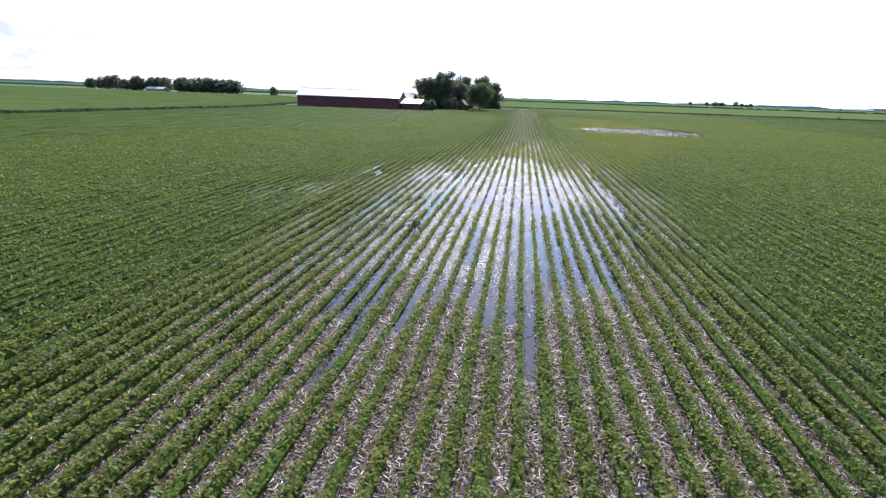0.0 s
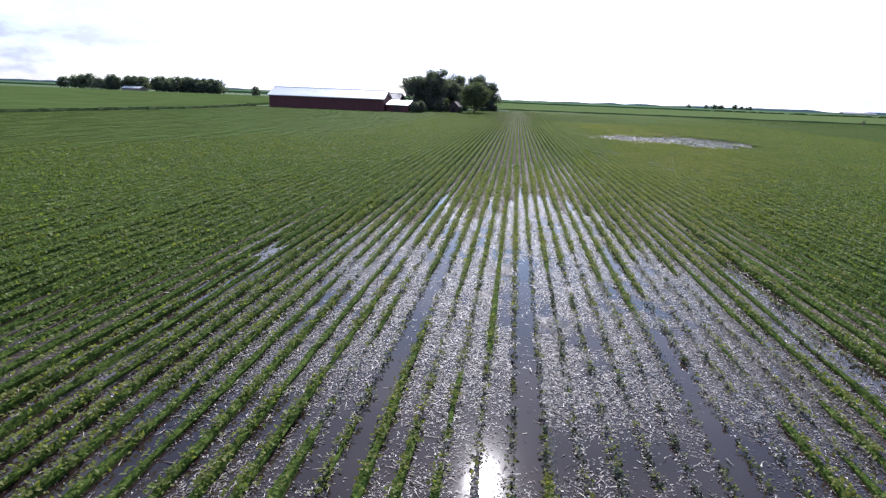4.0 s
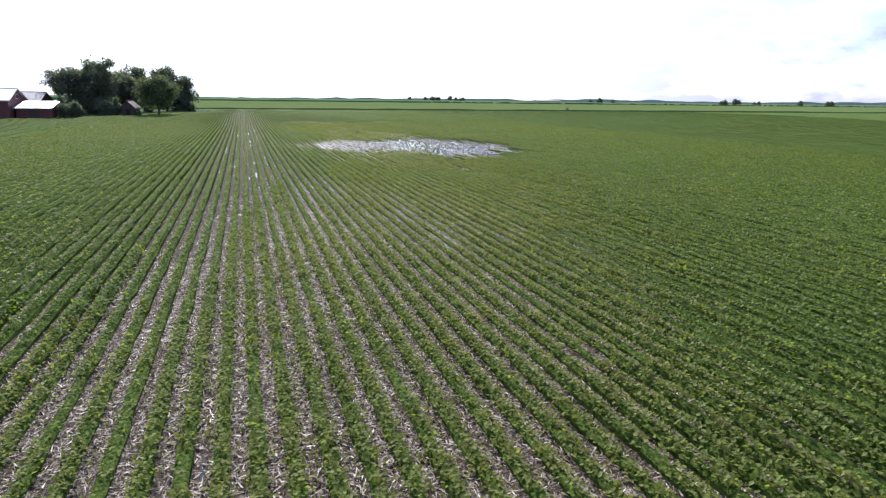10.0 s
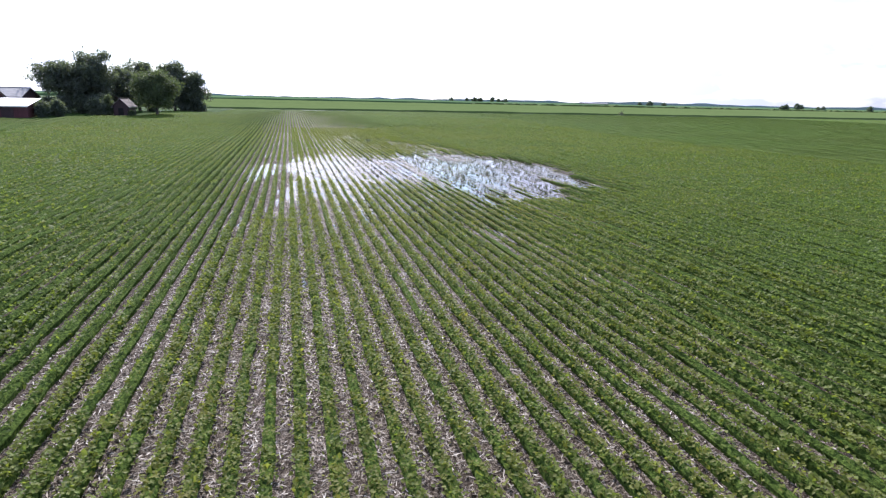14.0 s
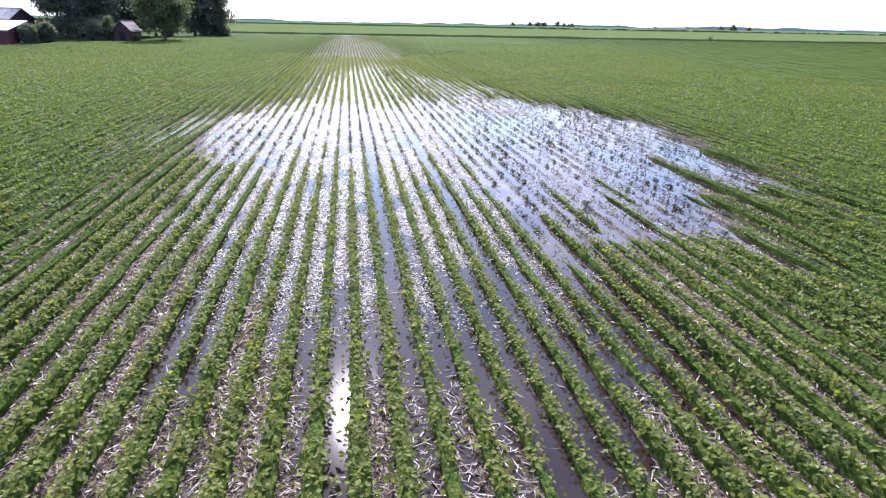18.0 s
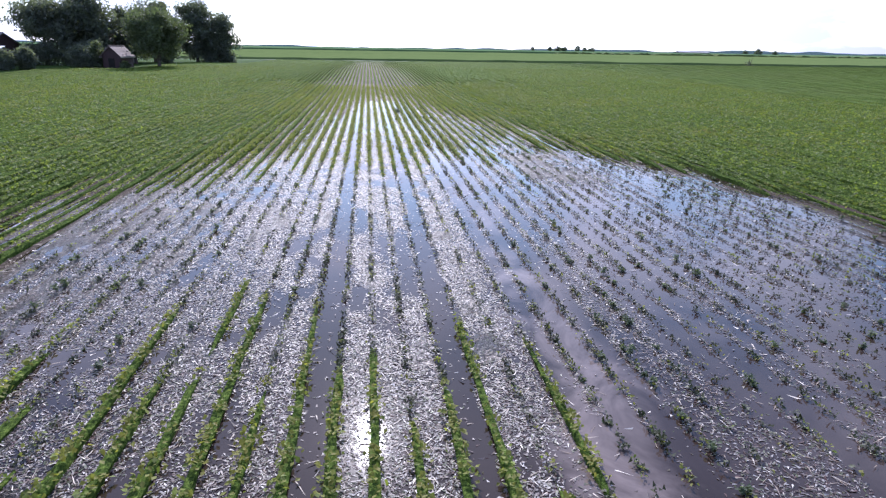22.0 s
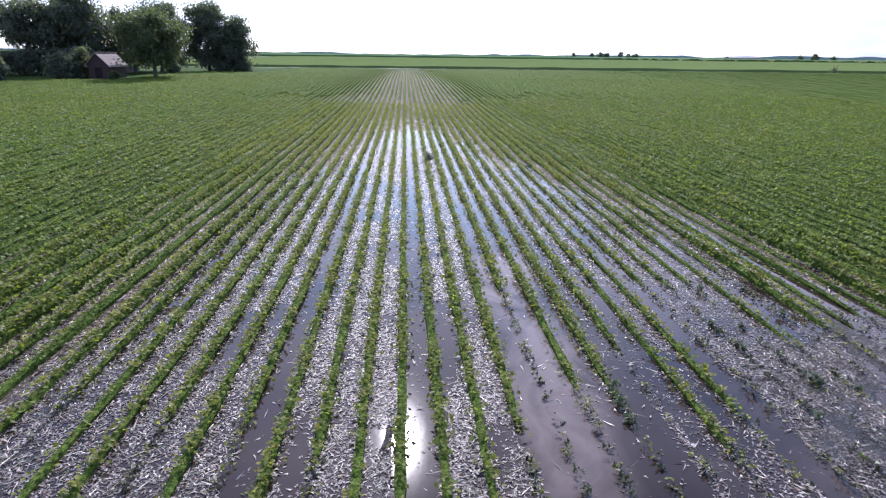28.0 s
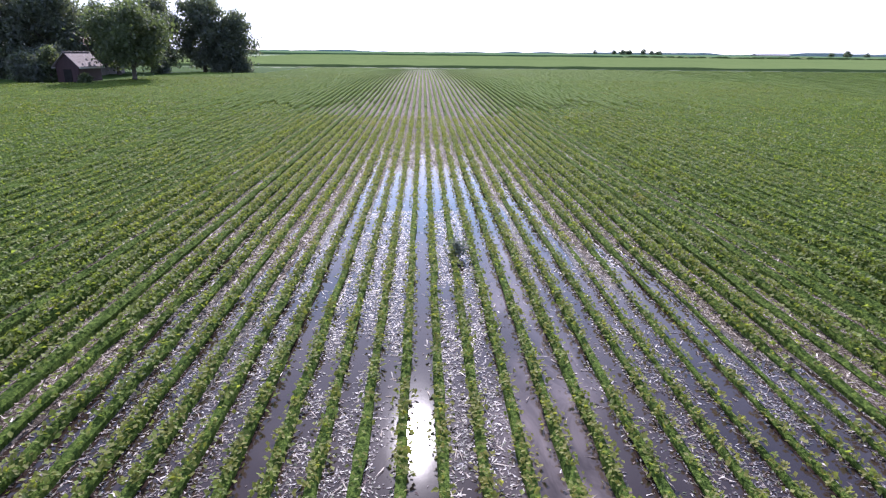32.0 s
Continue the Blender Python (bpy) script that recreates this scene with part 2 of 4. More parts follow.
patchy = k.ramp(k.noise(1.1, 4.0), (0.26, (0.50,) * 3), (0.55, (1, 1, 1)))
# straw cover, cut by the attribute so shade under closed rows darkens the colour
litter_shade = k.math("MULTIPLY", k.math("MULTIPLY", litter_shade, patchy), k.attribute("litter_shade"))
c = k.mix(litter_shade, soil, hay)
fleck = k.ramp(k.noise(24.0, 5.0, 0.78), (0.50, (0.016, 0.012, 0.014)), (0.575, (0.060, 0.050, 0.057)), (0.65, (0.55, 0.52, 0.57)))
drift = k.ramp(k.noise(1.6, 4.0, 0.65), (0.36, (0.22, 0.20, 0.21)), (0.64, (0.80, 0.78, 0.80)))
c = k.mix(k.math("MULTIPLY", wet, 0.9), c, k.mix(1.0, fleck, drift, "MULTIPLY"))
far_out = k.ramp(k.noise(0.02, 3.0), (0.3, (0.055, 0.10, 0.028)), (0.7, (0.10, 0.15, 0.045)))
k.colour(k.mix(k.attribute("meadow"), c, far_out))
k.link(k.math("ADD", 0.12, k.math("MULTIPLY", wet, 0.30)), k.p.inputs["Specular IOR Level"])
k.link(k.math("SUBTRACT", 0.86, k.math("MULTIPLY", wet, 0.54)), k.p.inputs["Roughness"])
k.bump(k.math("ADD", straw, k.math("MULTIPLY", grain, 0.8)), 1.0, 0.05)
M_SOIL = k.m

k = Mat("flood_water", 0.06)
murk = k.ramp(k.noise(0.22, 4.0), (0.3, (0.018, 0.012, 0.010)), (0.7, (0.040, 0.027, 0.022)))
billow = k.ramp(k.noise(0.8, 5.0, 0.6, (1.0, 0.6, 1.0), 1.2), (0.36, (0.0,) * 3), (0.66, (1, 1, 1)))
k.colour(k.mix(k.math("MULTIPLY", k.attribute("silt"), billow), murk, (0.185, 0.148, 0.138)))
k.p.inputs["IOR"].default_value = 1.333
k.bump(k.noise(5.0, 3.0, 0.5, (1.0, 0.5, 1.0)), 0.10, 0.006)
M_WATER = k.m

k = Mat("maize_residue", 0.55)
tone = k.ramp(k.island(), (0.0, (0.12, 0.08, 0.055)), (0.35, (0.32, 0.245, 0.18)), (0.7, (0.54, 0.46, 0.37)), (1.0, (0.78, 0.71, 0.62)))
k.colour(k.mix(k.ramp(k.noise(30.0, 3.0), (0.4, (0, 0, 0)), (0.7, (0.5,) * 3)), tone, (0.16, 0.12, 0.10)))
M_RESIDUE = k.m

k = Mat("wet_residue", 0.47)
tone = k.ramp(k.island(), (0.0, (0.020, 0.015, 0.015)), (0.18, (0.110, 0.060, 0.054)), (0.36, (0.070, 0.095, 0.036)), (0.54, (0.105, 0.092, 0.090)), (0.72, (0.180, 0.136, 0.122)), (0.88, (0.24, 0.22, 0.21)), (1.0, (0.54, 0.50, 0.475)))
k.colour(k.mix(k.ramp(k.noise(30.0, 3.0), (0.4, (0, 0, 0)), (0.7, (0.4,) * 3)), tone, (0.10, 0.08, 0.075)))
k.p.inputs["Specular IOR Level"].default_value = 0.32
M_WET_RESIDUE = k.m

k = Mat("bark", 0.9)
k.colour(k.ramp(k.noise(3.0, 5.0, 0.6, (3, 3, 0.5)), (0.3, (0.045, 0.036, 0.030)), (0.7, (0.13, 0.11, 0.09)))).bump(k.noise(4.0, 4.0, 0.6, (3, 3, 0.5)), 0.8, 0.05)
M_BARK = k.m


def boards(name, a, b, across=5.0):
    """Painted vertical boards, weathered."""
    k = Mat(name, 0.7)
    w = k.t.nodes.new("ShaderNodeTexWave")
    w.inputs["Scale"].default_value, w.inputs["Distortion"].default_value = across, 0.15
    w.bands_direction = "DIAGONAL"
    k.link(k.where((1, 1, 0)), w.inputs[0])
    tone = k.ramp(k.noise(1.4, 5.0, 0.65, (2, 2, 0.35)), (0.28, a), (0.72, b))
    k.colour(k.mix(k.ramp(w.outputs["Fac"], (0.0, (0.55,) * 3), (0.12, (0, 0, 0))), tone, tuple(x * 0.4 for x in a)))
    return k.bump(w.outputs["Fac"], 0.4, 0.02).m


def sheet_metal(name, a, b, rough, metal=0.35):
    """Ribbed roofing sheets with rust streaks down the slope."""
    k = Mat(name, rough, metal)
    w = k.t.nodes.new("ShaderNodeTexWave")
    w.inputs["Scale"].default_value = 3.2
    k.link(k.where((1, 0.0, 0)), w.inputs[0])
    tone = k.ramp(k.noise(0.9, 5.0, 0.65, (1.5, 0.25, 0.25)), (0.3, a), (0.7, b))
    k.colour(tone)
    return k.bump(w.outputs["Fac"], 0.5, 0.03).m


def plain(name, a, b, scale=2.0, rough=0.8, sheen=0.12):
    k = Mat(name, rough)
    k.p.inputs["Specular IOR Level"].default_value = sheen
    return k.colour(k.ramp(k.noise(scale, 5.0, 0.6), (0.3, a), (0.7, b))).bump(k.noise(scale * 6, 3.0), 0.2, 0.02).m


M_RED = boards("red_boards", (0.070, 0.018, 0.024), (0.120, 0.030, 0.038))
M_RED_OLD = boards("old_red_boards", (0.032, 0.015, 0.018), (0.062, 0.030, 0.033), 6.0)
M_WHITE_ROOF = sheet_metal("pale_roof_sheets", (0.72, 0.72, 0.72), (0.84, 0.84, 0.85), 0.38)
M_GREY_ROOF = sheet_metal("grey_roof_sheets", (0.20, 0.19, 0.19), (0.30, 0.29, 0.29), 0.6)
M_RUST_ROOF = sheet_metal("rusty_roof_sheets", (0.17, 0.135, 0.13), (0.27, 0.22, 0.215), 0.85, 0.0)
M_SHINGLE = plain("brown_shingles", (0.19, 0.125, 0.11), (0.31, 0.215, 0.19), 3.0)
M_TRIM = plain("pale_trim", (0.50, 0.46, 0.44), (0.66, 0.63, 0.60), 4.0)
M_DARK = plain("dark_opening", (0.015, 0.014, 0.014), (0.03, 0.028, 0.027))
M_SIDING = plain("house_siding", (0.22, 0.19, 0.18), (0.30, 0.27, 0.26), 2.0)
M_GRAVEL = plain("gravel", (0.34, 0.30, 0.25), (0.52, 0.47, 0.41), 1.4)
M_GRASS = plain("verge_grass", (0.045, 0.070, 0.022), (0.10, 0.13, 0.045), 0.8)
M_BANK = plain("dark_verge", (0.070, 0.105, 0.036), (0.13, 0.150, 0.055), 0.12, 0.9, 0.02)
M_DITCH = plain("ditch_grass", (0.028, 0.048, 0.016), (0.055, 0.078, 0.026), 0.4, 0.9, 0.02)
M_CORN = plain("maize_crop", (0.100, 0.142, 0.050), (0.135, 0.176, 0.066), 0.25, 0.9, 0.0)
# maize again, with distance haze painted in as a bluer green
M_CORN_HAZED = plain("hazed_distant_crop", (0.085, 0.145, 0.065), (0.115, 0.175, 0.085), 0.05, 0.9, 0.0)
M_NEXT = plain("neighbour_crop", (0.066, 0.100, 0.030), (0.100, 0.136, 0.044), 0.06, 0.9, 0.0)
M_YARD = plain("yard_grass", (0.030, 0.060, 0.014), (0.065, 0.105, 0.028), 0.5, 0.9, 0.02)
# pale blue-grey: the haze over the far woods is in this colour
M_FAR_HAZED = plain("hazed_far_trees", (0.24, 0.31, 0.33), (0.32, 0.39, 0.41), 0.05)


# ---- helpers for meshes ----
def mesh_of(name, verts, faces, material, smooth=False, **floats):
    """A mesh from arrays: verts (n, 3), faces (m, 3 or 4); floats: attributes by point."""
    me = bpy.data.meshes.new(name)
    verts, faces = np.asarray(verts, np.float32), np.asarray(faces, np.int32)
    side = faces.shape[1]
    me.vertices.add(len(verts))
    me.vertices.foreach_set("co", verts.ravel())
    me.loops.add(faces.size)
    me.loops.foreach_set("vertex_index", faces.ravel())
    me.polygons.add(len(faces))
    me.polygons.foreach_set("loop_start", np.arange(0, faces.size, side, dtype=np.int32))
    me.polygons.foreach_set("use_smooth", np.full(len(faces), smooth))
    for key, values in floats.items():
        me.attributes.new(key, "FLOAT", "POINT").data.foreach_set("value", np.asarray(values, np.float32))
    me.update(calc_edges=True)
    me.materials.append(material)
    return me


def part(name, bm, material, parent=None, label=""):
    """Links a bmesh or a mesh as one object, under its thing."""
    if isinstance(bm, bmesh.types.BMesh):
        me = bpy.data.meshes.new(name)
        bm.to_mesh(me)
        bm.free()
        me.materials.append(material)
    else:
        me = bm
    ob = new(name, me)
    if parent is not None:
        ob.parent = parent
    return tagged(ob, label) if label else ob


def empty(name, x, y, z, rz=0.0):
    ob = new(name)
    ob.matrix_world = pose(x, y, z, 0, 0, rz)
    return ob


def block(x0, x1, y0, y1, z0, z1, bevel=0.0):
    bm = bmesh.new()
    bmesh.ops.create_cube(bm, size=1)
    for v in bm.verts:
        v.co = ((x0 + x1) / 2 + v.co.x * (x1 - x0), (y0 + y1) / 2 + v.co.y * (y1 - y0), (z0 + z1) / 2 + v.co.z * (z1 - z0))
    if bevel:
        bmesh.ops.bevel(bm, geom=bm.edges[:], offset=bevel, segments=1, affect="EDGES")
    return bm


def slab(corners, thick):
    """A plate on four corners, thick downwards."""
    bm = bmesh.new()
    top = [bm.verts.new(c) for c in corners]
    low = [bm.verts.new((c[0], c[1], c[2] - thick)) for c in corners]
    bm.faces.new(top)
    bm.faces.new(low[::-1])
    for i in range(4):
        j = (i + 1) % 4
        bm.faces.new((top[j], top[i], low[i], low[j]))
    return bm


def smooth_step(a, b, v):
    u = np.clip((np.asarray(v, float) - a) / (b - a), 0, 1)
    return u * u * (3 - 2 * u)


def hash2(i, j, seed=0):
    """Even values from 0 to 1 for whole numbers."""
    n = (np.asarray(i, np.int64) * 374761393 + np.asarray(j, np.int64) * 668265263 + seed * 974711) & 0x7FFFFFFF
    n = ((n ^ (n >> 13)) * 1274126177) & 0x7FFFFFFF
    return ((n ^ (n >> 16)) & 0xFFFF) / 65535.0


def soft(x, y, seed=0):
    """Smooth value noise from 0 to 1, with a cell of one metre."""
    xi, yi = np.floor(x).astype(np.int64), np.floor(y).astype(np.int64)
    fx, fy = x - xi, y - yi
    fx, fy = fx * fx * (3 - 2 * fx), fy * fy * (3 - 2 * fy)
    a, b = hash2(xi, yi, seed), hash2(xi + 1, yi, seed)
    c, d = hash2(xi, yi + 1, seed), hash2(xi + 1, yi + 1, seed)
    return (a * (1 - fx) + b * fx) * (1 - fy) + (c * (1 - fx) + d * fx) * fy


# ---- the lie of the land ----
S = 0.508            # row spacing
X_ROW = 0.158        # a plant row lies at X_ROW + n * S, a furrow half a spacing beside it
FIELD_LEFT, FIELD_RIGHT, FIELD_FAR = -67.0, 210.0, 288.0


def wet_line(y):
    """The middle of the low, wet strip that winds along the field."""
    return np.interp(y, (0, 25, 45, 63, 78, 90, 100, 110, 120, 150, 300), (13.0, 13.0, 14.0, 19.5, 25.8, 30.5, 33.4, 35.0, 35.6, 35.6, 36.0))


def land(y):
    return 1.1 * smooth_step(162, 240, y) + 3.6 * smooth_step(280, 1100, y)


POND_Y = (10, 15, 17, 20, 24, 29, 43, 49, 52, 54.5, 58)
POND_LEFT = (20, 12, 9, 6.5, 4.2, 3.6, 4.4, 6.2, 7.0, 10, 20)
POND_RIGHT = (10, 16.3, 16.6, 18, 19.8, 20.8, 20.8, 20.0, 18.8, 17.6, 8)
LAKE_Y = (90, 98, 101, 103, 106, 110, 114, 119, 124, 129, 133, 137, 142, 147, 151, 160, 168, 176)
LAKE_LEFT = (40, 33.2, 33.0, 31.0, 28.2, 26.6, 26.2, 26.2, 26.4, 26.8, 28.0, 29.6, 29.8, 30.0, 31.2, 33.0, 34.8, 40)
LAKE_RIGHT = (30, 34.0, 37.6, 38.2, 40.0, 42.8, 47.4, 49.2, 49.0, 48.4, 46.6, 44.6, 43.4, 41.6, 40.0, 38.2, 36.4, 30)


def pool(x, y, ys, left, right):
    n = np.floor((x - X_ROW) / S).astype(np.int64)
    y = y + 9.0 * (hash2(n, n * 0, 73) - 0.5) + 5.0 * (soft(x / 1.3, y / 2.2, 74) - 0.5)
    return np.clip(np.minimum(x - np.interp(y, ys, left), np.interp(y, ys, right) - x) / 3.0, -2, 1)


def basin(x, y):
    """1 in the deep middle of the ponds, 0 at their rims, below that outside."""
    b = np.maximum(pool(x, y, POND_Y, POND_LEFT, POND_RIGHT), pool(x, y, LAKE_Y, LAKE_LEFT, LAKE_RIGHT))
    for cx, cy, rx, ry in ((1.4, 32.0, 2.6, 8.0), (22.2, 37.0, 1.6, 6.0), (24.2, 123.0, 2.8, 11.0), (43.0, 143.0, 2.2, 5.0)):
        b = np.maximum(b, 0.22 - ((x - cx) / rx) ** 2 - ((y - cy) / ry) ** 2)
    return b + 0.55 * (soft(x / 3.0, y / 7.0, 71) - 0.5) + 0.65 * (soft((x - X_ROW) / S, y / 9.0, 72) - 0.5)


HARDY = {62: 120, 63: 120, 70: 118, 72: 124, 76: 113, 79: 113, 80: 116, 84: 112}   # rows that live on far into the lake, up to that place

DEAD_ROWS = {9: (17, 45), 39: (27, 47), 73: (102, 152)}   # rows lost to standing water along a pressed lane


def drowned(x, y):
    """How far the crop is killed: 1 in the open middle of the ponds."""
    n = np.round((x - X_ROW) / S).astype(np.int64)
    y0, y = y, y + 5.0 * (hash2(n, n * 0, 75) - 0.5)
    a = np.minimum(y - np.interp(x, (7, 8, 10, 13, 16, 18, 20), (46, 34, 31, 29.5, 30, 33.5, 37)), np.interp(x, (8, 17, 20, 21), (43, 44.2, 42.5, 38)) - y)
    b = np.minimum(y - np.interp(x, (25.5, 26.5, 28, 33, 36, 37, 38.5, 41, 44, 48, 49), (130, 119.5, 117.5, 116.5, 115, 111, 106.0, 106.5, 108.5, 112.5, 126)),
                   np.interp(x, (25.5, 26.5, 28, 30, 36, 38.5, 41, 44, 48, 49), (126, 128.5, 131, 132.5, 133.5, 136, 137.5, 136.5, 131, 124)) - y)
    d = 0.22 + np.maximum(np.minimum(a / 4.0, 0.16), b / 4.0)
    for row, end in HARDY.items():
        d = d - 1.2 * (n == row) * smooth_step(0.25, 0.45, soft(n * 5.1, y0 / 1.3, 93)) * smooth_step(end + 1.5, end - 1.0, y0) * (y0 > 90)
    for row, (start, end) in DEAD_ROWS.items():
        d = d + 1.1 * (n == row) * smooth_step(start - 1.0, start + 1.5, y0) * smooth_step(end + 1.0, end - 1.5, y0)
    return smooth_step(-0.35, 0.25, basin(x, y0)) * smooth_step(0.0, 0.6, d + 0.45 * (soft(x / 1.6, y / 3.2, 5) - 0.5) + 0.55 * (soft((x - X_ROW) / S + 0.5, y / 5.5, 6) - 0.5))


def thinned(x, y):
    """How far standing water stunts the rows that still live."""
    return smooth_step(-0.7, 0.5, basin(x, y)) * np.where(x < 24, 0.6, (1 - 0.5 * smooth_step(128, 140, y) * smooth_step(40.0, 38.0, x)) * (0.45 + 0.55 * smooth_step(110, 119, y + (x - 33) * 0.8)))


def vigour(x, y):
    v = smooth_step(2.5, 13.0, np.abs(x - wet_line(y)))
    v = 0.34 + 0.66 * v - 0.34 * thinned(x, y)
    return np.clip(v + 0.30 * (soft(x / 2.5, y / 6.0, 9) - 0.5), 0.10, 1.0)


def trash_bank(x, y):
    """Where the water has drifted maize trash together."""
    a = smooth_step(7.5, 9.0, x) * smooth_step(15.5, 13.5, x) * smooth_step(17, 20, y) * smooth_step(34, 28, y)
    b = 0.9 * smooth_step(4.5, 7.5, x) * smooth_step(21.0, 18.0, x) * smooth_step(30, 36, y) * smooth_step(60, 52, y)
    torn = np.where(x < 33.6, 0.78, smooth_step(0.14, 0.26, soft(x / 1.6, y / 2.4, 81)))
    c = smooth_step(25.0, 27.0, x) * smooth_step(37.0, 36.4, x) * smooth_step(103, 106, y) * (0.45 + 0.55 * smooth_step(146, 132, y)) * smooth_step(172, 164, y) * torn
    d = 0.40 * smooth_step(38.0, 38.6, x) * smooth_step(43.0, 41.0, x) * smooth_step(110, 114, y) * smooth_step(126, 121, y) * smooth_step(0.35, 0.55, soft(x / 1.1, y / 1.8, 82))
    d = np.maximum(d, 0.95 * smooth_step(38.6, 40.2, x) * smooth_step(44.5, 42.0, x) * smooth_step(127.5, 130.5, y) * smooth_step(137.5, 135.0, y))
    e = 0.55 * smooth_step(38.2, 39.4, x) * smooth_step(45.5, 43.5, x) * smooth_step(134, 137, y) * smooth_step(152, 146, y) * smooth_step(0.30, 0.55, soft(x / 0.7, y / 1.6, 86))
    return np.maximum(np.maximum(np.maximum(a, b), np.maximum(c, d)), e)


LANES = (8, 9, 17, 20, 25, 31, 39, 65, 69, 72, 73, 78)   # furrows that wheels have pressed deeper

SUNKEN = ((8, 15, 46), (9, 17, 46), (38, 24, 48), (39, 24, 48), (20, 30, 56), (25, 17, 53), (31, 16, 53), (65, 96, 166), (69, 102, 170), (72, 102, 156), (73, 99, 158), (78, 108, 150))


def open_lane(x, y):
    """Where a pressed furrow lies free of trash: with ragged edges, and broken here and there."""
    n = np.floor((x - X_ROW + 0.26 * (soft(x / 0.35, y / 0.55, 15) - 0.5)) / S).astype(np.int64)
    return np.isin(n, LANES) & (soft(n * 3.7, y / 4.5, 16) > np.where((x > 6) & (x < 24), 0.52, 0.28))


def soil_height(x, y):
    n = np.floor((x - X_ROW) / S).astype(np.int64)
    b = basin(x, y)
    lane = open_lane(x, y)
    heap = trash_bank(x, y) * np.where(lane, 0.0, 1.0)
    deep = lane * -0.040 * smooth_step(-0.8, -0.1, b)
    z = 0.050 - 0.070 * np.clip(b + 0.38, 0, 1.2) - 0.036 * smooth_step(37.0, 40.5, x) * smooth_step(0.15, 0.55, b)
    near = smooth_step(60, 40, np.abs(x - 24))
    z = z + near * (0.030 * np.cos(2 * np.pi * (x - X_ROW) / S) + (hash2(n, n * 0, 3) - 0.5) * 0.030 + deep)
    z = z + near * (0.050 * (soft(x / 0.9, y / 2.6, 1) - 0.5) + 0.036 * (soft(x / 0.28, y / 0.9, 2) - 0.5))
    raised = np.where((x > 38.5) & (y > 127), 0.013, np.where((x < 24) | (x > 33.4), -0.021, -0.010)) + 0.060 * (soft(x / 0.8, y / 1.5, 4) - 0.45) + 0.034 * (soft(x / 0.3, y / 0.5, 14) - 0.5)
    for furrow, start, end in SUNKEN:
        z = z - 0.075 * (n == furrow) * smooth_step(start, start + 3, y) * smooth_step(end, end - 3, y) * (0.4 + 0.6 * lane)
    z = np.where(heap > 0.02, np.maximum(z, z * (1 - heap) + raised * heap), z)
    return z + land(y)


def axis_of(dense_from, dense_to, step, reach_low, reach_high, grow=1.22):
    mid = np.arange(dense_from, dense_to + step / 2, step)
    out, s, v = [], step, dense_to
    while v < reach_high:
        s *= grow
        v += s
        out.append(min(v, reach_high))
    low, s, v = [], step, dense_from
    while v > reach_low:
        s *= grow
        v -= s
        low.append(max(v, reach_low))
    return np.r_[low[::-1], mid, out]


gx = axis_of(X_ROW - 5 * S, X_ROW + 104 * S, S / 4, -3500, 3500)
gy = axis_of(6.0, 178.0, 0.60, -900, 4500)
GX, GY = np.meshgrid(gx, gy)
GZ = soil_height(GX.ravel(), GY.ravel())
idx = np.arange(GX.size).reshape(GX.shape)
quads = np.stack([idx[:-1, :-1], idx[:-1, 1:], idx[1:, 1:], idx[1:, :-1]], -1).reshape(-1, 4)
outside = np.clip(smooth_step(FIELD_FAR - 6, FIELD_FAR + 4, GY) + smooth_step(FIELD_LEFT + 2, FIELD_LEFT - 6, GX)
                  + smooth_step(205, 216, GY) * smooth_step(-2, -4, GX) + smooth_step(240, 246, GY) * smooth_step(10, 8, GX), 0, 1).ravel()
# less pale straw away from the wet strip: painted shade between closed rows
shade_thinned = (1 - 0.94 * smooth_step(5.0, 12.0, np.abs(GX - wet_line(GY)))).ravel()
ground = new("ground", mesh_of("ground", np.c_[GX.ravel(), GY.ravel(), GZ], quads, M_SOIL, True, meadow=outside, litter_shade=shade_thinned, damp=smooth_step(-0.08, 0.28, basin(GX, GY)).ravel()))
tagged(ground, "brown field soil littered with pale maize stalks, wet in the hollows", "ground", kind="structure")


def silt(x, y):
    """Where the water is thick with stirred mud."""
    x = x + 1.3 * (soft(x / 0.9, y / 1.7, 85) - 0.5)
    lane = smooth_step(36.5, 36.9, x) * smooth_step(38.3, 37.8, x) * smooth_step(104, 108, y) * smooth_step(160, 150, y)
    flats = 0.22 * smooth_step(38.2, 39.5, x) * smooth_step(104, 110, y) * smooth_step(142, 136, y)
    return np.maximum(lane, flats) * smooth_step(0.15, 0.75, soft(x / 1.1, y / 2.6, 83) * 0.6 + soft(x / 3.1, y / 6.0, 84) * 0.5)


def water_sheet(x0, x1, y0, y1, label):
    xs, ys = np.arange(x0, x1 + 0.1, 0.25), np.arange(y0, y1 + 0.1, 0.5)
    wx, wy = np.meshgrid(xs, ys)
    i = np.arange(wx.size).reshape(wx.shape)
    q = np.stack([i[:-1, :-1], i[:-1, 1:], i[1:, 1:], i[1:, :-1]], -1).reshape(-1, 4)
    ob = new("water", mesh_of("water", np.c_[wx.ravel(), wy.ravel(), wx.ravel() * 0], q, M_WATER, True, silt=silt(wx.ravel(), wy.ravel())))
    return tagged(ob, label, "water", kind="structure")


water_sheet(-4, 28, 8, 66, "shallow murky flood water standing between crop rows")
water_sheet(16, 56, 92, 178, "wide sheet of murky flood water over drowned crop rows")


# ---- the crop ----
rng = np.random.default_rng(7)


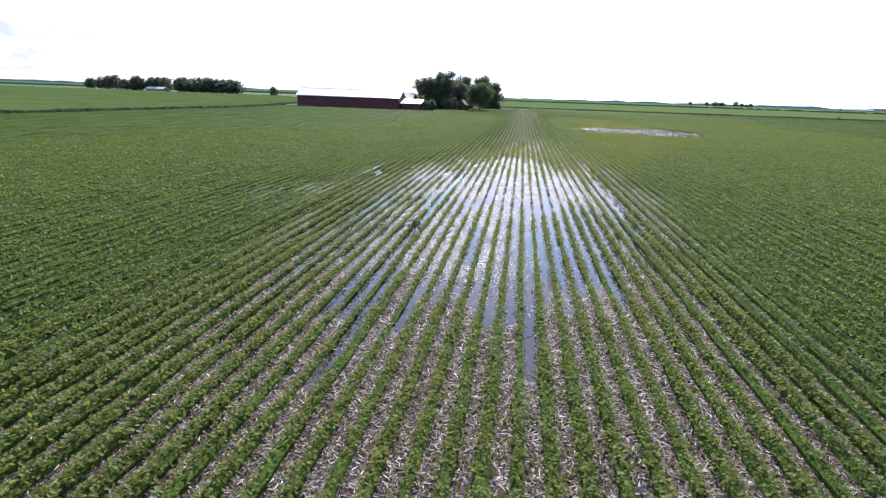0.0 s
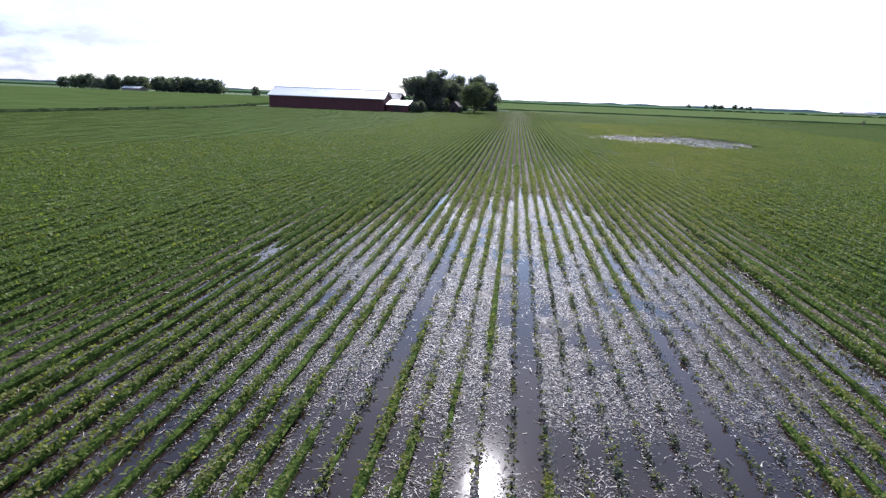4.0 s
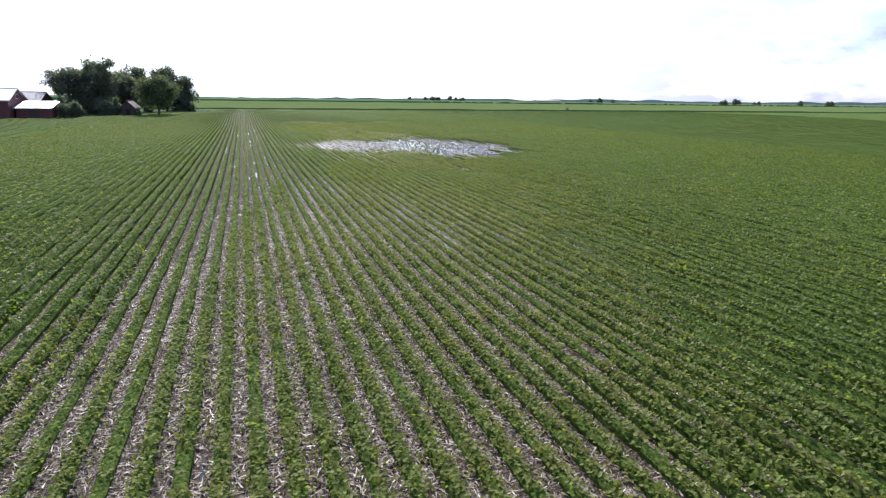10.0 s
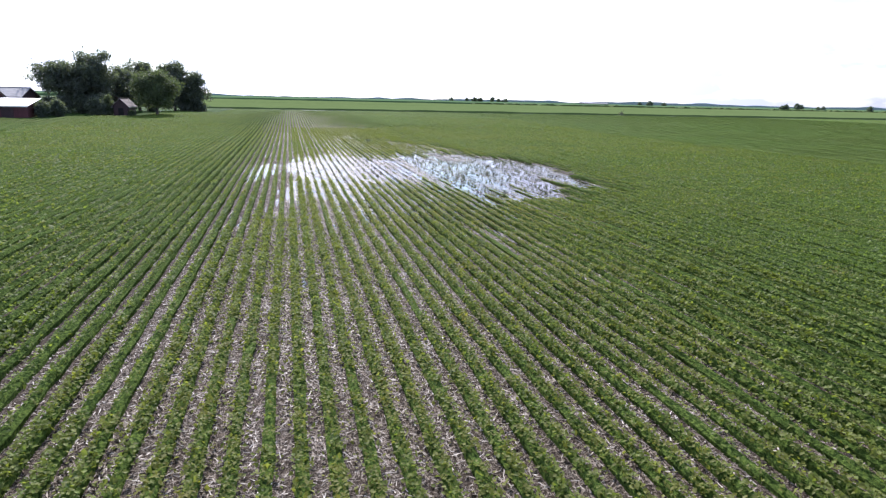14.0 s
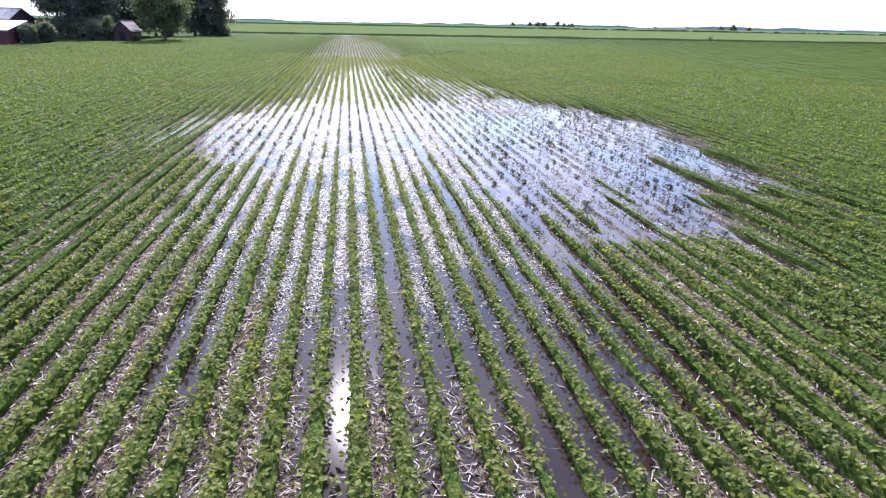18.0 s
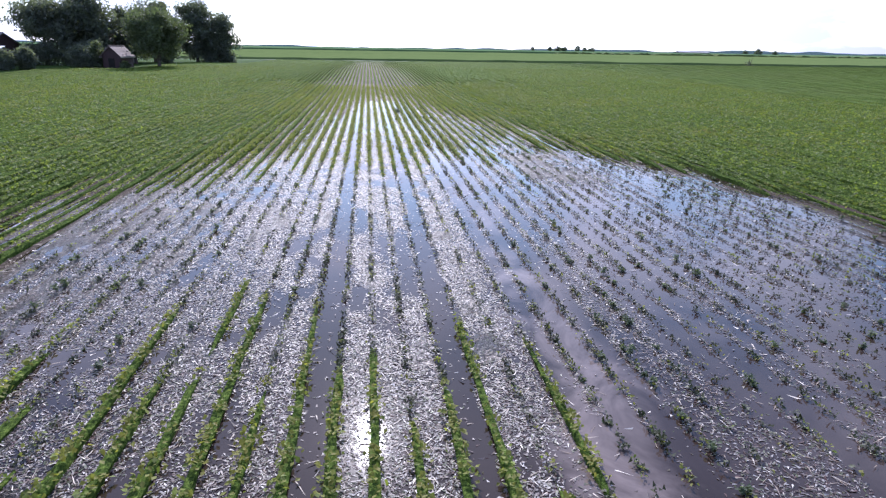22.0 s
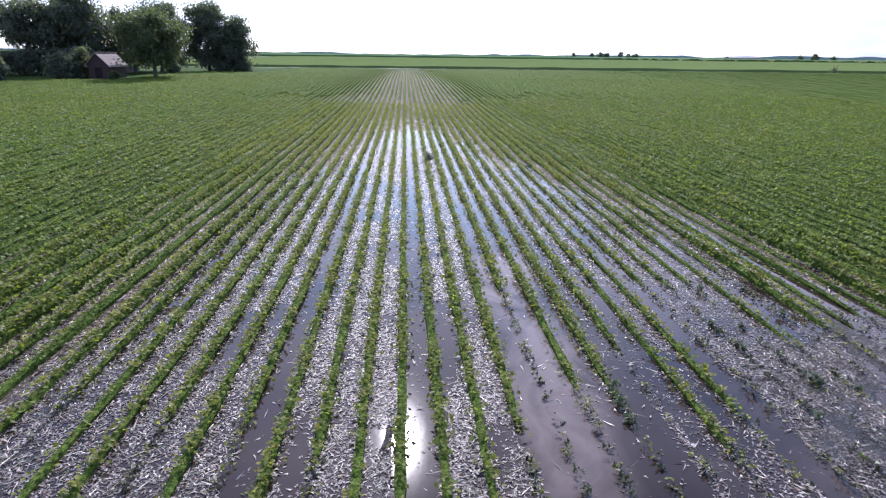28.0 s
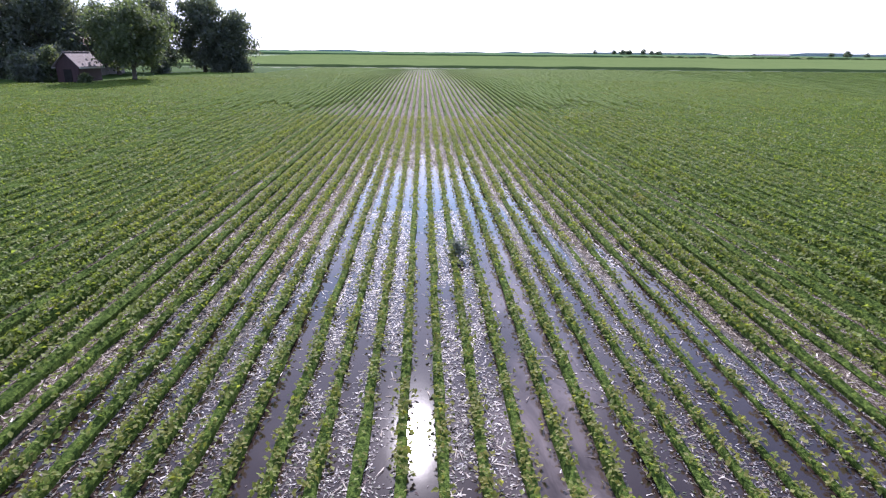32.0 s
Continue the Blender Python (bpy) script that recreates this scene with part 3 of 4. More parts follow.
def leaves(x, y, z, size, tilt, stress, halves=2):
    """Folded leaves of one or two triangles each, facing mostly upwards."""
    n = len(x)
    a = rng.uniform(0, 2 * np.pi, n)
    t = rng.normal(0, tilt, n)
    ahead = np.stack([np.cos(a) * np.cos(t), np.sin(a) * np.cos(t), np.sin(t) - 0.15], -1)
    side = np.stack([-np.sin(a), np.cos(a), rng.normal(0, 0.45, n)], -1)
    mid = np.stack([x, y, z], -1)
    s = size[:, None]
    up = np.stack([0 * a, 0 * a, 0.10 * size], -1)
    v = np.stack([mid - 0.5 * s * ahead, mid + 0.36 * s * side + up, mid + 0.55 * s * ahead, mid - 0.36 * s * side + up], 1)
    b = (4 * np.arange(n))[:, None]
    f = np.concatenate([b + (0, 1, 2), b + (0, 2, 3)], 1).reshape(-1, 3)
    if halves == 1:
        v = np.stack([v[:, 0], v[:, 1], v[:, 2] * 0.6 + v[:, 3] * 0.4], 1)
        return v.reshape(-1, 3), np.arange(3 * n).reshape(-1, 3), np.repeat(stress, 3)
    return v.reshape(-1, 3), f, np.repeat(stress, 4)


def cropped(x, y):
    """Where the soybeans grow: up to the barn, the sheds, the trees and the far verge."""
    return y < np.where(x > 9, 288, np.where(x > -3, 243, np.where(x > -14.6, 212, 199)))


def rows_between(x0, x1):
    n0, n1 = math.ceil((x0 - X_ROW) / S), math.floor((x1 - X_ROW) / S)
    return np.arange(n0, n1 + 1)


def foliage(name, label, near, far, y0, y1, per_metre, size, base=0.175, spread=0.055, halves=2, x_low=-66.0, x_high=120.0, cap=0.0):
    """Leaves of all rows that lie from near to far metres beside the wet strip."""
    n = rows_between(x_low, x_high)
    count = int(len(n) * (y1 - y0) * per_metre)
    r = rng.choice(n, count)
    y = rng.uniform(y0, y1, count)
    off = np.maximum(np.abs(X_ROW + r * S - wet_line(y)) + 7.0 * (hash2(r, 0 * r, 61) - 0.5), 0)
    keep = (off >= near) & (off < far) & cropped(X_ROW + r * S, y)
    r, y = r[keep], y[keep]
    x = X_ROW + r * S
    v, gone, thin = vigour(x, y), drowned(x, y), thinned(x, y)
    clump = soft(r * 7.3, y / 0.16, 21)
    weak = soft(r * 3.1, y / 1.7, 22)
    chance = (1 - 0.80 * gone) * (0.50 + 0.50 * v) * (1 - 0.30 * thin) * np.where(clump > 0.30 - 0.25 * v + 0.12 * thin, 1.0, 0.30 - 0.2 * thin)
    tuft = soft(r * 9.1, y / 0.20, 27) > 0.34 + 0.30 * hash2(r, (y / 3.5).astype(np.int64), 28)
    chance *= 1 - gone * np.where(tuft, -1.2, 0.97)
    chance *= 1 - 0.75 * (weak < 0.20 * (1.25 - v))
    keep = rng.uniform(0, 1, len(y)) < chance
    r, y, x, v, gone, thin = r[keep], y[keep], x[keep], v[keep], gone[keep], thin[keep]
    m = len(y)
    half = (base + spread * v) * (1 - 0.34 * thin) * (1 - 0.35 * gone)
    top = (0.17 + 0.20 * v) * (0.85 + 0.35 * soft(r * 5.7, y / 0.35, 23)) * (1 - 0.55 * gone) * (1 - 0.30 * thin)
    u = np.clip(rng.normal(0, 0.52 - 0.06 * cap, m), -1.2, 1.2)
    z = top * (1 - 0.55 * u * u) * rng.uniform(0.72 + 0.16 * cap, 1.06, m) - 0.01
    px = x + u * half + 0.02 * (soft(r * 2.3, y / 0.8, 24) - 0.5)
    stress = np.clip(0.80 - 0.95 * v, 0, 1) * (rng.uniform(0, 1, m) < 0.75)
    size = size * rng.uniform(0.7, 1.3, m) * (0.75 + 0.35 * v) * (1 - 0.30 * gone)
    verts, faces, st = leaves(px, y, np.maximum(z, 0.02) + land(y) + 0.02, size, 0.42, stress, halves)
    ob = new(name, mesh_of(name, verts, faces, M_LEAF, False, stress=st))
    return tagged(ob, label, "soybean crop", kind="stuff")


def ridges(name, label, near, far, y0, y1, step, profile, low=0.60, x_low=-66.0, x_high=120.0, material=None, wide=1.0):
    """The dense inner body of the rows: a lumpy bank on each row."""
    vs, fs, base = [], [], 0
    for n in rows_between(x_low, x_high):
        x = X_ROW + n * S
        y = np.arange(y0 + (12.0 * hash2(n, 1, 62) if y0 > 100 else 0), y1, step)
        y = y + rng.uniform(-0.3, 0.3, len(y)) * step
        off = np.maximum(np.abs(x - wet_line(y)) + 7.0 * (hash2(n, 0, 61) - 0.5), 0)
        ok = (off >= near - 1.5) & (off < far + 1.5) & cropped(x, y)
        if ok.sum() < 3:
            continue
        v, gone = vigour(x + 0 * y, y), drowned(x + 0 * y, y)
        live = (1 - smooth_step(0.25, 0.6, gone)) * (1 - 0.45 * thinned(x + 0 * y, y)) * ok
        half = wide * (0.110 + 0.060 * v) * (1 - 0.4 * thinned(x + 0 * y, y)) * rng.uniform(0.90, 1.10, len(y)) * np.sqrt(live) + 0.004
        top = (0.14 + 0.19 * v) * rng.uniform(0.86, 1.10, len(y)) * low * (1 - 0.4 * thinned(x + 0 * y, y)) * live - 0.05 * (live < 0.15)
        p = len(profile)
        g = land(y)
        v3 = np.stack([np.stack([x + half * a + rng.normal(0, 0.014, len(y)), y, g + 0.0 * y + top * b + (0.02 if b else -0.03)], -1) for a, b in profile], 1)
        keep = np.where(live[:-1] + live[1:] > 0.1)[0]
        i = base + keep * p
        fs.append(np.concatenate([np.stack([i + j, i + j + 1, i + p + j + 1, i + p + j], -1) for j in range(p - 1)]))
        vs.append(v3.reshape(-1, 3))
        base += len(y) * p
    verts = np.concatenate(vs)
    ob = new(name, mesh_of(name, verts, np.concatenate(fs), material or M_CANOPY, False, stress=np.zeros(len(verts))))
    return tagged(ob, label, "soybean crop", kind="stuff")


SIDE_BOX = ((-1.02, 0.0), (-0.95, 0.72), (-0.45, 1.0), (0.45, 1.0), (0.95, 0.72), (1.02, 0.0))
SIDE_LOW = ((-1.02, 0.0), (-0.80, 0.92), (0.80, 0.92), (1.02, 0.0))
foliage("soybean_foliage", "thin yellow-green soybean foliage in open rows beside flood water", 0, 8, 6, 184, 185, 0.088)
foliage("soybean_foliage", "green soybean foliage in leafy straight rows", 8, 18, 6, 186, 62, 0.112, 0.125, 0.0, 1, cap=0.7)
foliage("soybean_foliage", "dense green soybean foliage closing over its rows", 18, 46, 6, 225, 34, 0.150, 0.102, 0.0, 1, cap=1.0)
foliage("soybean_foliage", "green soybean foliage of the far end of the field", 0, 18, 184, 250, 22, 0.12, 0.145, 0.0, 1)
# the first two bodies carry the shade of the rows as a darker green
ridges("soybean_row_body", "inner stems and leaves of the soybean rows, coloured dark for shade", 0, 18, -25, 199, 0.75, SIDE_BOX, 0.68, material=M_BODY_SHADE, wide=0.80)
ridges("soybean_canopy", "dense green soybean canopy in ridged rows, coloured dark for inner shade", 18, 46, -25, 250, 1.25, SIDE_BOX, 0.98, material=M_BODY_SHADE, wide=0.86)
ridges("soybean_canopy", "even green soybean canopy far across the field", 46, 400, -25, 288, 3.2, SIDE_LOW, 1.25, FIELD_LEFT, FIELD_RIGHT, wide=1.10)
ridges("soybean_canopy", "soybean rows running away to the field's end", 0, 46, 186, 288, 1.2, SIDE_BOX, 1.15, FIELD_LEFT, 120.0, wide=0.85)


M_STUB = leaf_material("drowned_leaf", (0.014, 0.022, 0.012), (0.060, 0.082, 0.034), (0.085, 0.070, 0.040), 0.15, 0.45)


def drowned_stubs(label, x0, x1, y0, y1):
    """Low dark remains of the drowned plants, in their rows."""
    n = rows_between(x0, x1)
    count = int(len(n) * (y1 - y0) * 8.5)
    r, y = rng.choice(n, count), rng.uniform(y0, y1, count)
    x = X_ROW + r * S
    keep = (drowned(x, y) > 0.35) & (rng.uniform(0, 1, count) < 0.25 + 0.75 * soft(r * 4.3, y / 1.3, 91))
    r, y, x = r[keep], y[keep], x[keep]
    tall = rng.uniform(0.04, 0.14, len(x)) * (0.6 + 0.8 * soft(r * 2.9, y / 3.0, 92))
    each = 7
    px = np.repeat(x, each) + rng.normal(0, 0.035, each * len(x))
    py = np.repeat(y, each) + rng.normal(0, 0.035, each * len(x))
    pz = np.repeat(tall, each) * rng.uniform(0.1, 1.0, each * len(x)) + 0.004
    verts, faces, st = leaves(px, py, pz, rng.uniform(0.05, 0.10, len(px)), 0.7, rng.uniform(0, 0.6, len(px)), 1)
    ob = new("drowned_stubble", mesh_of("drowned_stubble", verts, faces, M_STUB, False, stress=st))
    return tagged(ob, label, "soybean crop", kind="stuff")


drowned_stubs("dark drowned soybean remains in rows between floating trash", 7, 21, 28, 46)
drowned_stubs("dark drowned soybean remains standing in muddy flood water", 25, 50, 108, 140)


# ---- maize stalks and leaves left on the soil ----
def residue(name, label, count, x0, x1, y0, y1, chance, length, width, height, material, rock=0.40, loft=0.03, winding=False):
    x, y = rng.uniform(x0, x1, count), rng.uniform(y0, y1, count)
    if winding:
        x = x + wet_line(y)
    keep = rng.uniform(0, 1, count) < chance(x, y)
    x, y = x[keep], y[keep]
    n = len(x)
    z = height(x, y) + rng.uniform(0.002, loft, n)
    a = rng.uniform(0, 2 * np.pi, n)
    l, w = rng.uniform(*length, n) * rng.uniform(0.5, 1, n), rng.uniform(*width, n)
    t = rng.normal(0, 0.4 * rock, n)
    ahead = np.stack([np.cos(a), np.sin(a), t], -1) * (l / 2)[:, None]
    side = np.stack([-np.sin(a), np.cos(a), rng.normal(0, rock, n)], -1) * (w / 2)[:, None]
    mid = np.stack([x, y, z], -1)
    v = np.stack([mid - ahead - side, mid - ahead * 0.6 + side, mid + ahead], 1).reshape(-1, 3)
    f = (3 * np.arange(n))[:, None] + np.arange(3)
    ob = new(name, mesh_of(name, v, f, material))
    return tagged(ob, label, "crop residue", kind="stuff")


def furrow_share(x, y):
    """High between the rows, low under the plants, thinner where the crop is strong."""
    f = 0.5 - 0.5 * np.cos(2 * np.pi * (x - X_ROW) / S)
    off = np.abs(x - wet_line(y))
    return np.clip(f * 1.1 + 0.05, 0, 1) * (1 - 0.8 * smooth_step(5, 12, off)) * (0.45 + 0.75 * soft(x / 0.7, y / 1.4, 31)) * (1 - 0.96 * smooth_step(-0.1, 0.35, basin(x, y)))


def mat_share(x, y):
    """Floating drifts in the ponds: thick on the banks, strung along the drowned rows, thin elsewhere."""
    d = smooth_step(-0.05, 0.3, basin(x, y))
    drift = smooth_step(0.22, 0.48, 0.5 * soft(x / 0.9, y / 1.8, 33) + 0.5 * soft(x / 0.35, y / 0.6, 34))
    lane = np.where(open_lane(x, y), 0.03, 1.0)
    along = np.clip(0.5 + 0.5 * np.cos(2 * np.pi * (x - X_ROW) / S), 0, 1) ** 3
    loose = np.where(x > 38, 0.95, 0.55) * along * smooth_step(0.2, 0.6, soft(x / 0.5, y / 2.5, 35)) + 0.015
    return d * lane * np.maximum(trash_bank(x, y) * drift, loose)


residue("maize_residue", "pale broken maize stalks and leaves lying between the rows", 960000, -12.5, 12.5, 7, 172, furrow_share, (0.07, 0.30), (0.010, 0.025),
        lambda x, y: np.maximum(soil_height(x, y), 0.0), M_RESIDUE, winding=True)
for count, box in ((1150000, (2, 22, 16, 60)), (1750000, (24, 47, 103, 158))):
    residue("maize_residue", "wet maize trash floating in drifts on the flood water", count, *box, mat_share, (0.03, 0.11), (0.012, 0.032),
            lambda x, y: np.maximum(soil_height(x, y), 0.0), M_WET_RESIDUE, 0.24, 0.012)
    residue("maize_residue", "long pale maize stalks floating among wet trash", count // 30, *box, mat_share, (0.10, 0.34), (0.008, 0.018),
            lambda x, y: np.maximum(soil_height(x, y), 0.0), M_RESIDUE, 0.2, 0.02)


# ---- single plants ----
def plant_mesh(name, height, spread, count, size, material, seed):
    r = np.random.default_rng(seed)
    u = r.normal(0, 0.5, (count, 2)) * spread
    z = height * r.uniform(0.25, 1.0, count)
    v, f, st = leaves(u[:, 0], u[:, 1], z, size * r.uniform(0.7, 1.2, count), 0.5, r.uniform(0, 0.7, count))
    return mesh_of(name, v, f, material, False, stress=st)


def stem_bm(height, spread, count, thick, seed):
    r = random.Random(seed)
    bm = bmesh.new()
    for _ in range(count):
        a, d = r.uniform(0, 6.28), r.uniform(0.2, 1.0) * spread
        tip = Vector((math.cos(a) * d, math.sin(a) * d, height * r.uniform(0.7, 1.0)))
        tube(bm, [Vector((0, 0, -0.03)), tip * 0.55 + Vector((0, 0, 0.1 * height)), tip], [thick, thick * 0.7, thick * 0.3], 4)
    return bm


def tube(bm, points, radii, sides=7):
    rings = []
    for i, (p, r) in enumerate(zip(points, radii)):
        d = (points[min(i + 1, len(points) - 1)] - points[max(i - 1, 0)]).normalized()
        a = d.cross(Vector((0.31, 0.95, 0.1))).normalized()
        b = d.cross(a)
        rings.append([bm.verts.new(p + a * (r * math.cos(6.2832 * j / sides)) + b * (r * math.sin(6.2832 * j / sides))) for j in range(sides)])
    for lo, hi in zip(rings, rings[1:]):
        for j in range(sides):
            bm.faces.new((lo[j], lo[(j + 1) % sides], hi[(j + 1) % sides], hi[j]))
    bm.faces.new(rings[-1])
    bm.faces.new(rings[0][::-1])


def small_plant(name, x, y, z, height, spread, count, size, material, seed, stems, label, category, group=""):
    root = empty(name, x, y, z)
    part("stem", stem_bm(height * 0.8, spread * 0.6, stems, 0.006 + 0.006 * height, seed), M_BARK, root)
    part("foliage", plant_mesh("foliage", height, spread, count, size, material, seed), material, root)
    return tagged(root, label, category, group)


weed = small_plant("weed", 10.55, 24.5, 0.0, 0.48, 0.24, 170, 0.11, M_WEED, 3, 7, "bushy green weed standing taller than the thin crop rows", "weed")
weed2 = small_plant("weed", 36.35, 153.4, 0.0, 0.46, 0.22, 190, 0.10, M_TREE_HAZED, 5, 5, "dark leafy weed clump beside a flooded furrow", "weed")

# a darker leaf than the crop's: the plants' backlit darkness set as colour
survivors = [small_plant("soybean_plant", 0, 0, -50 - i, 0.10 + 0.02 * i, 0.05 + 0.012 * i, 20 + 5 * i, 0.065, M_TREE_PALE, 40 + i, 3,
                         "small surviving soybean plant standing in murky flood water", "soybean plant", "surviving soybean plants") for i in range(4)]
picks = random.Random(12)
placed = 0
while placed < 290:
    n = picks.choice(list(rows_between(5, 20)) + list(rows_between(27, 48)) * 3)
    x = X_ROW + n * S
    y = picks.uniform(28, 50) if x < 22 else picks.uniform(106, 142)
    if 33 < x < 37 or drowned(np.array([x]), np.array([y]))[0] < 0.55 or hash2(n, int(y / 2.2), 8) < 0.45:
        continue
    z = max(float(soil_height(np.array([x]), np.array([y]))[0]), -0.06)
    m = pose(x + picks.uniform(-0.05, 0.05), y, z, 0, 0, picks.uniform(0, 360))
    if placed < 4:
        survivors[placed].matrix_world = m
    else:
        copy_thing(survivors[placed % 4], m)
    placed += 1


# ---- trees ----
def crown_mesh(name, height, radius, base, clumps, per_clump, size, material, seed, squat=1.0):
    """Leaves in clumps on many overlapping lobes, full to the top, with small gaps between."""
    r = np.random.default_rng(seed)
    lobes, count = [], 22
    for i in range(count):
        a = 2.4 * i + r.uniform(-0.5, 0.5)
        u = (i + r.uniform(0.1, 0.9)) / count
        own = radius * r.uniform(0.24, 0.48)
        wide = radius * math.sin(math.pi * (0.20 + 0.68 * u)) ** 0.55
        reach = max(0.0, wide - own * 0.8) * r.uniform(0.45, 1.15)
        lobes.append((math.cos(a) * reach, math.sin(a) * reach, base + own * 0.5 + (height - base - own * 1.35) * u, own))
    lobes.append((0, 0, base + (height - base) * 0.5, radius * 0.6))
    lobe = np.array(lobes)[r.integers(0, len(lobes), clumps)]
    d = r.normal(0, 1, (clumps, 3))
    d /= np.linalg.norm(d, axis=1)[:, None]
    c = lobe[:, :3] + d * lobe[:, 3:] * r.uniform(0.35, 1.02, clumps)[:, None] * (1, 1, 0.9 * squat)
    p = np.repeat(c, per_clump, 0) + r.normal(0, 1, (clumps * per_clump, 3)) * (0.10 + radius * 0.078, 0.10 + radius * 0.078, 0.06 + radius * 0.06)
    p = p[p[:, 2] > base * 0.55]
    v, f, st = leaves(p[:, 0], p[:, 1], p[:, 2], size * r.uniform(0.6, 1.4, len(p)), 0.8, r.uniform(0, 0.5, len(p)))
    return mesh_of(name, v, f, material, False, stress=st)


def trunk_bm(height, thick, lean, seed):
    r = random.Random(seed)
    bm = bmesh.new()
    tube(bm, [Vector((lean * t * t, 0.3 * lean * t, height * t - 0.2)) for t in (0, 0.12, 0.4, 0.75, 1)], [thick * 1.5, thick, thick * 0.8, thick * 0.5, thick * 0.15], 9)
    return bm


def limb_bm(start, end, thick):
    bm = bmesh.new()
    mid = (start + end) / 2 + Vector((0, 0, (end - start).length * 0.08))
    tube(bm, [start, mid, end], [thick, thick * 0.65, thick * 0.2], 6)
    return bm


def tree(x, y, height, radius, base, material, seed, label, clumps=520, per_clump=20, size=0.40, group="farmyard trees", category="tree"):
    root = empty("tree", x, y, float(land(y)) - 0.05)
    r = random.Random(seed)
    lean = r.uniform(-0.5, 0.5)
    part("trunk", trunk_bm(height * 0.8, 0.13 + 0.014 * height, lean, seed), M_BARK, root)
    for i in range(6):
        a, z = r.uniform(0, 6.28), base * 0.8 + (height * 0.5 - base * 0.8) * i / 5
        out = radius * r.uniform(0.45, 0.75)
        part("limb", limb_bm(Vector((lean * (z / height) ** 2, 0, z)), Vector((math.cos(a) * out, math.sin(a) * out, z + out * r.uniform(0.5, 0.9))), 0.06 + 0.006 * height), M_BARK, root)
    part("crown", crown_mesh("crown", height, radius, base, clumps, per_clump, size, material, seed), material, root)
    return tagged(root, label, category, group)


def shrub(x, y, height, radius, material, seed, label, clumps=200, per_clump=16, size=0.30, group="yard shrubs"):
    root = empty("shrub", x, y, float(land(y)) - 0.04)
    part("stem", stem_bm(height * 0.7, radius * 0.5, 6, 0.05, seed), M_BARK, root)
    part("crown", crown_mesh("crown", height, radius, 0.1, clumps, per_clump, size, material, seed, 1.2), material, root)
    return tagged(root, label, "shrub", group)


DEEP = "tall broadleaf tree with a dense dark green crown in a farmyard"
tree(-21.3, 224.5, 11.4, 4.8, 4.2, M_TREE_HAZED, 101, "tall broadleaf tree with an airy dark crown in a farmyard", 560)
tree(-15.2, 226.5, 13.9, 5.8, 1.4, M_TREE_HAZED, 102, "tallest broadleaf tree of the farmyard, dark green and full", 950)
tree(-10.2, 246.0, 13.4, 6.0, 1.6, M_TREE_HAZED, 103, DEEP, 680)
tree(-1.0, 219.0, 10.2, 5.2, 1.9, M_TREE_PALE, 104, "lighter green spreading tree at the edge of the crop", 700, 20, 0.36)
tree(-2.3, 248.5, 13.6, 4.6, 0.8, M_TREE_HAZED, 105, "dense dark tree with an upright crown beside the field", 760)
tree(2.0, 250.5, 10.8, 4.7, 0.5, M_TREE_HAZED, 106, "rounded dark tree with foliage down to the grass", 760)
tree(-9.6, 233.0, 10.6, 4.4, 1.4, M_TREE_HAZED, 108, "middle-sized dark tree behind the small shed", 520)
tree(-19.0, 236.0, 11.8, 4.8, 1.6, M_TREE_HAZED, 107, DEEP, 640)
LILAC = "dense dark shrub grown together along the yard's edge"
for i, (x, y, h, r) in enumerate(((-25.4, 221.0, 3.4, 2.0), (-22.6, 221.6, 3.9, 2.2), (-19.6, 221.2, 4.6, 2.3), (-16.6, 221.8, 4.7, 2.3), (-13.6, 221.4, 4.2, 2.1), (-11.6, 222.6, 3.8, 1.8), (-18.3, 205.6, 3.3, 1.5), (-16.8, 208.6, 3.7, 1.7), (-11.4, 214.6, 3.9, 1.8), (-10.9, 218.6, 4.4, 1.9))):
    shrub(x, y, h, r, M_TREE_HAZED, 200 + i, LILAC)
shrub(-9.9, 216.6, 4.3, 1.3, M_TREE_PALE, 210, "upright pale green shrub beside the small red shed", 140)
shrub(-5.2, 215.2, 1.2, 0.7, M_TREE_PALE, 211, "low grey-green shrub against the shed's wall", 90)
shrub(0.6, 247.4, 2.6, 1.9, M_TREE_HAZED, 212, "low dark shrub under the farmyard trees", 160)
shrub(4.0, 249.0, 2.2, 1.6, M_TREE_HAZED, 213, "low dark shrub under the farmyard trees", 140)
shrub(-6.0, 240.0, 2.4, 1.4, M_TREE_HAZED, 214, "low dark shrub under the farmyard trees", 140)


# ---- buildings ----
def gable_wall(x0, x1, y, zb, ze, zr, thick):
    """A wall with a pointed top across x."""
    bm = bmesh.new()
    pts = ((x0, zb), (x1, zb), (x1, ze), ((x0 + x1) / 2, zr), (x0, ze))
    a = [bm.verts.new((x, y, z)) for x, z in pts]
    b = [bm.verts.new((x, y + thick, z)) for x, z in pts]
    bm.faces.new(a)
    bm.faces.new(b[::-1])
    for i in range(5):
        j = (i + 1) % 5
        bm.faces.new((a[j], a[i], b[i], b[j]))
    return bm


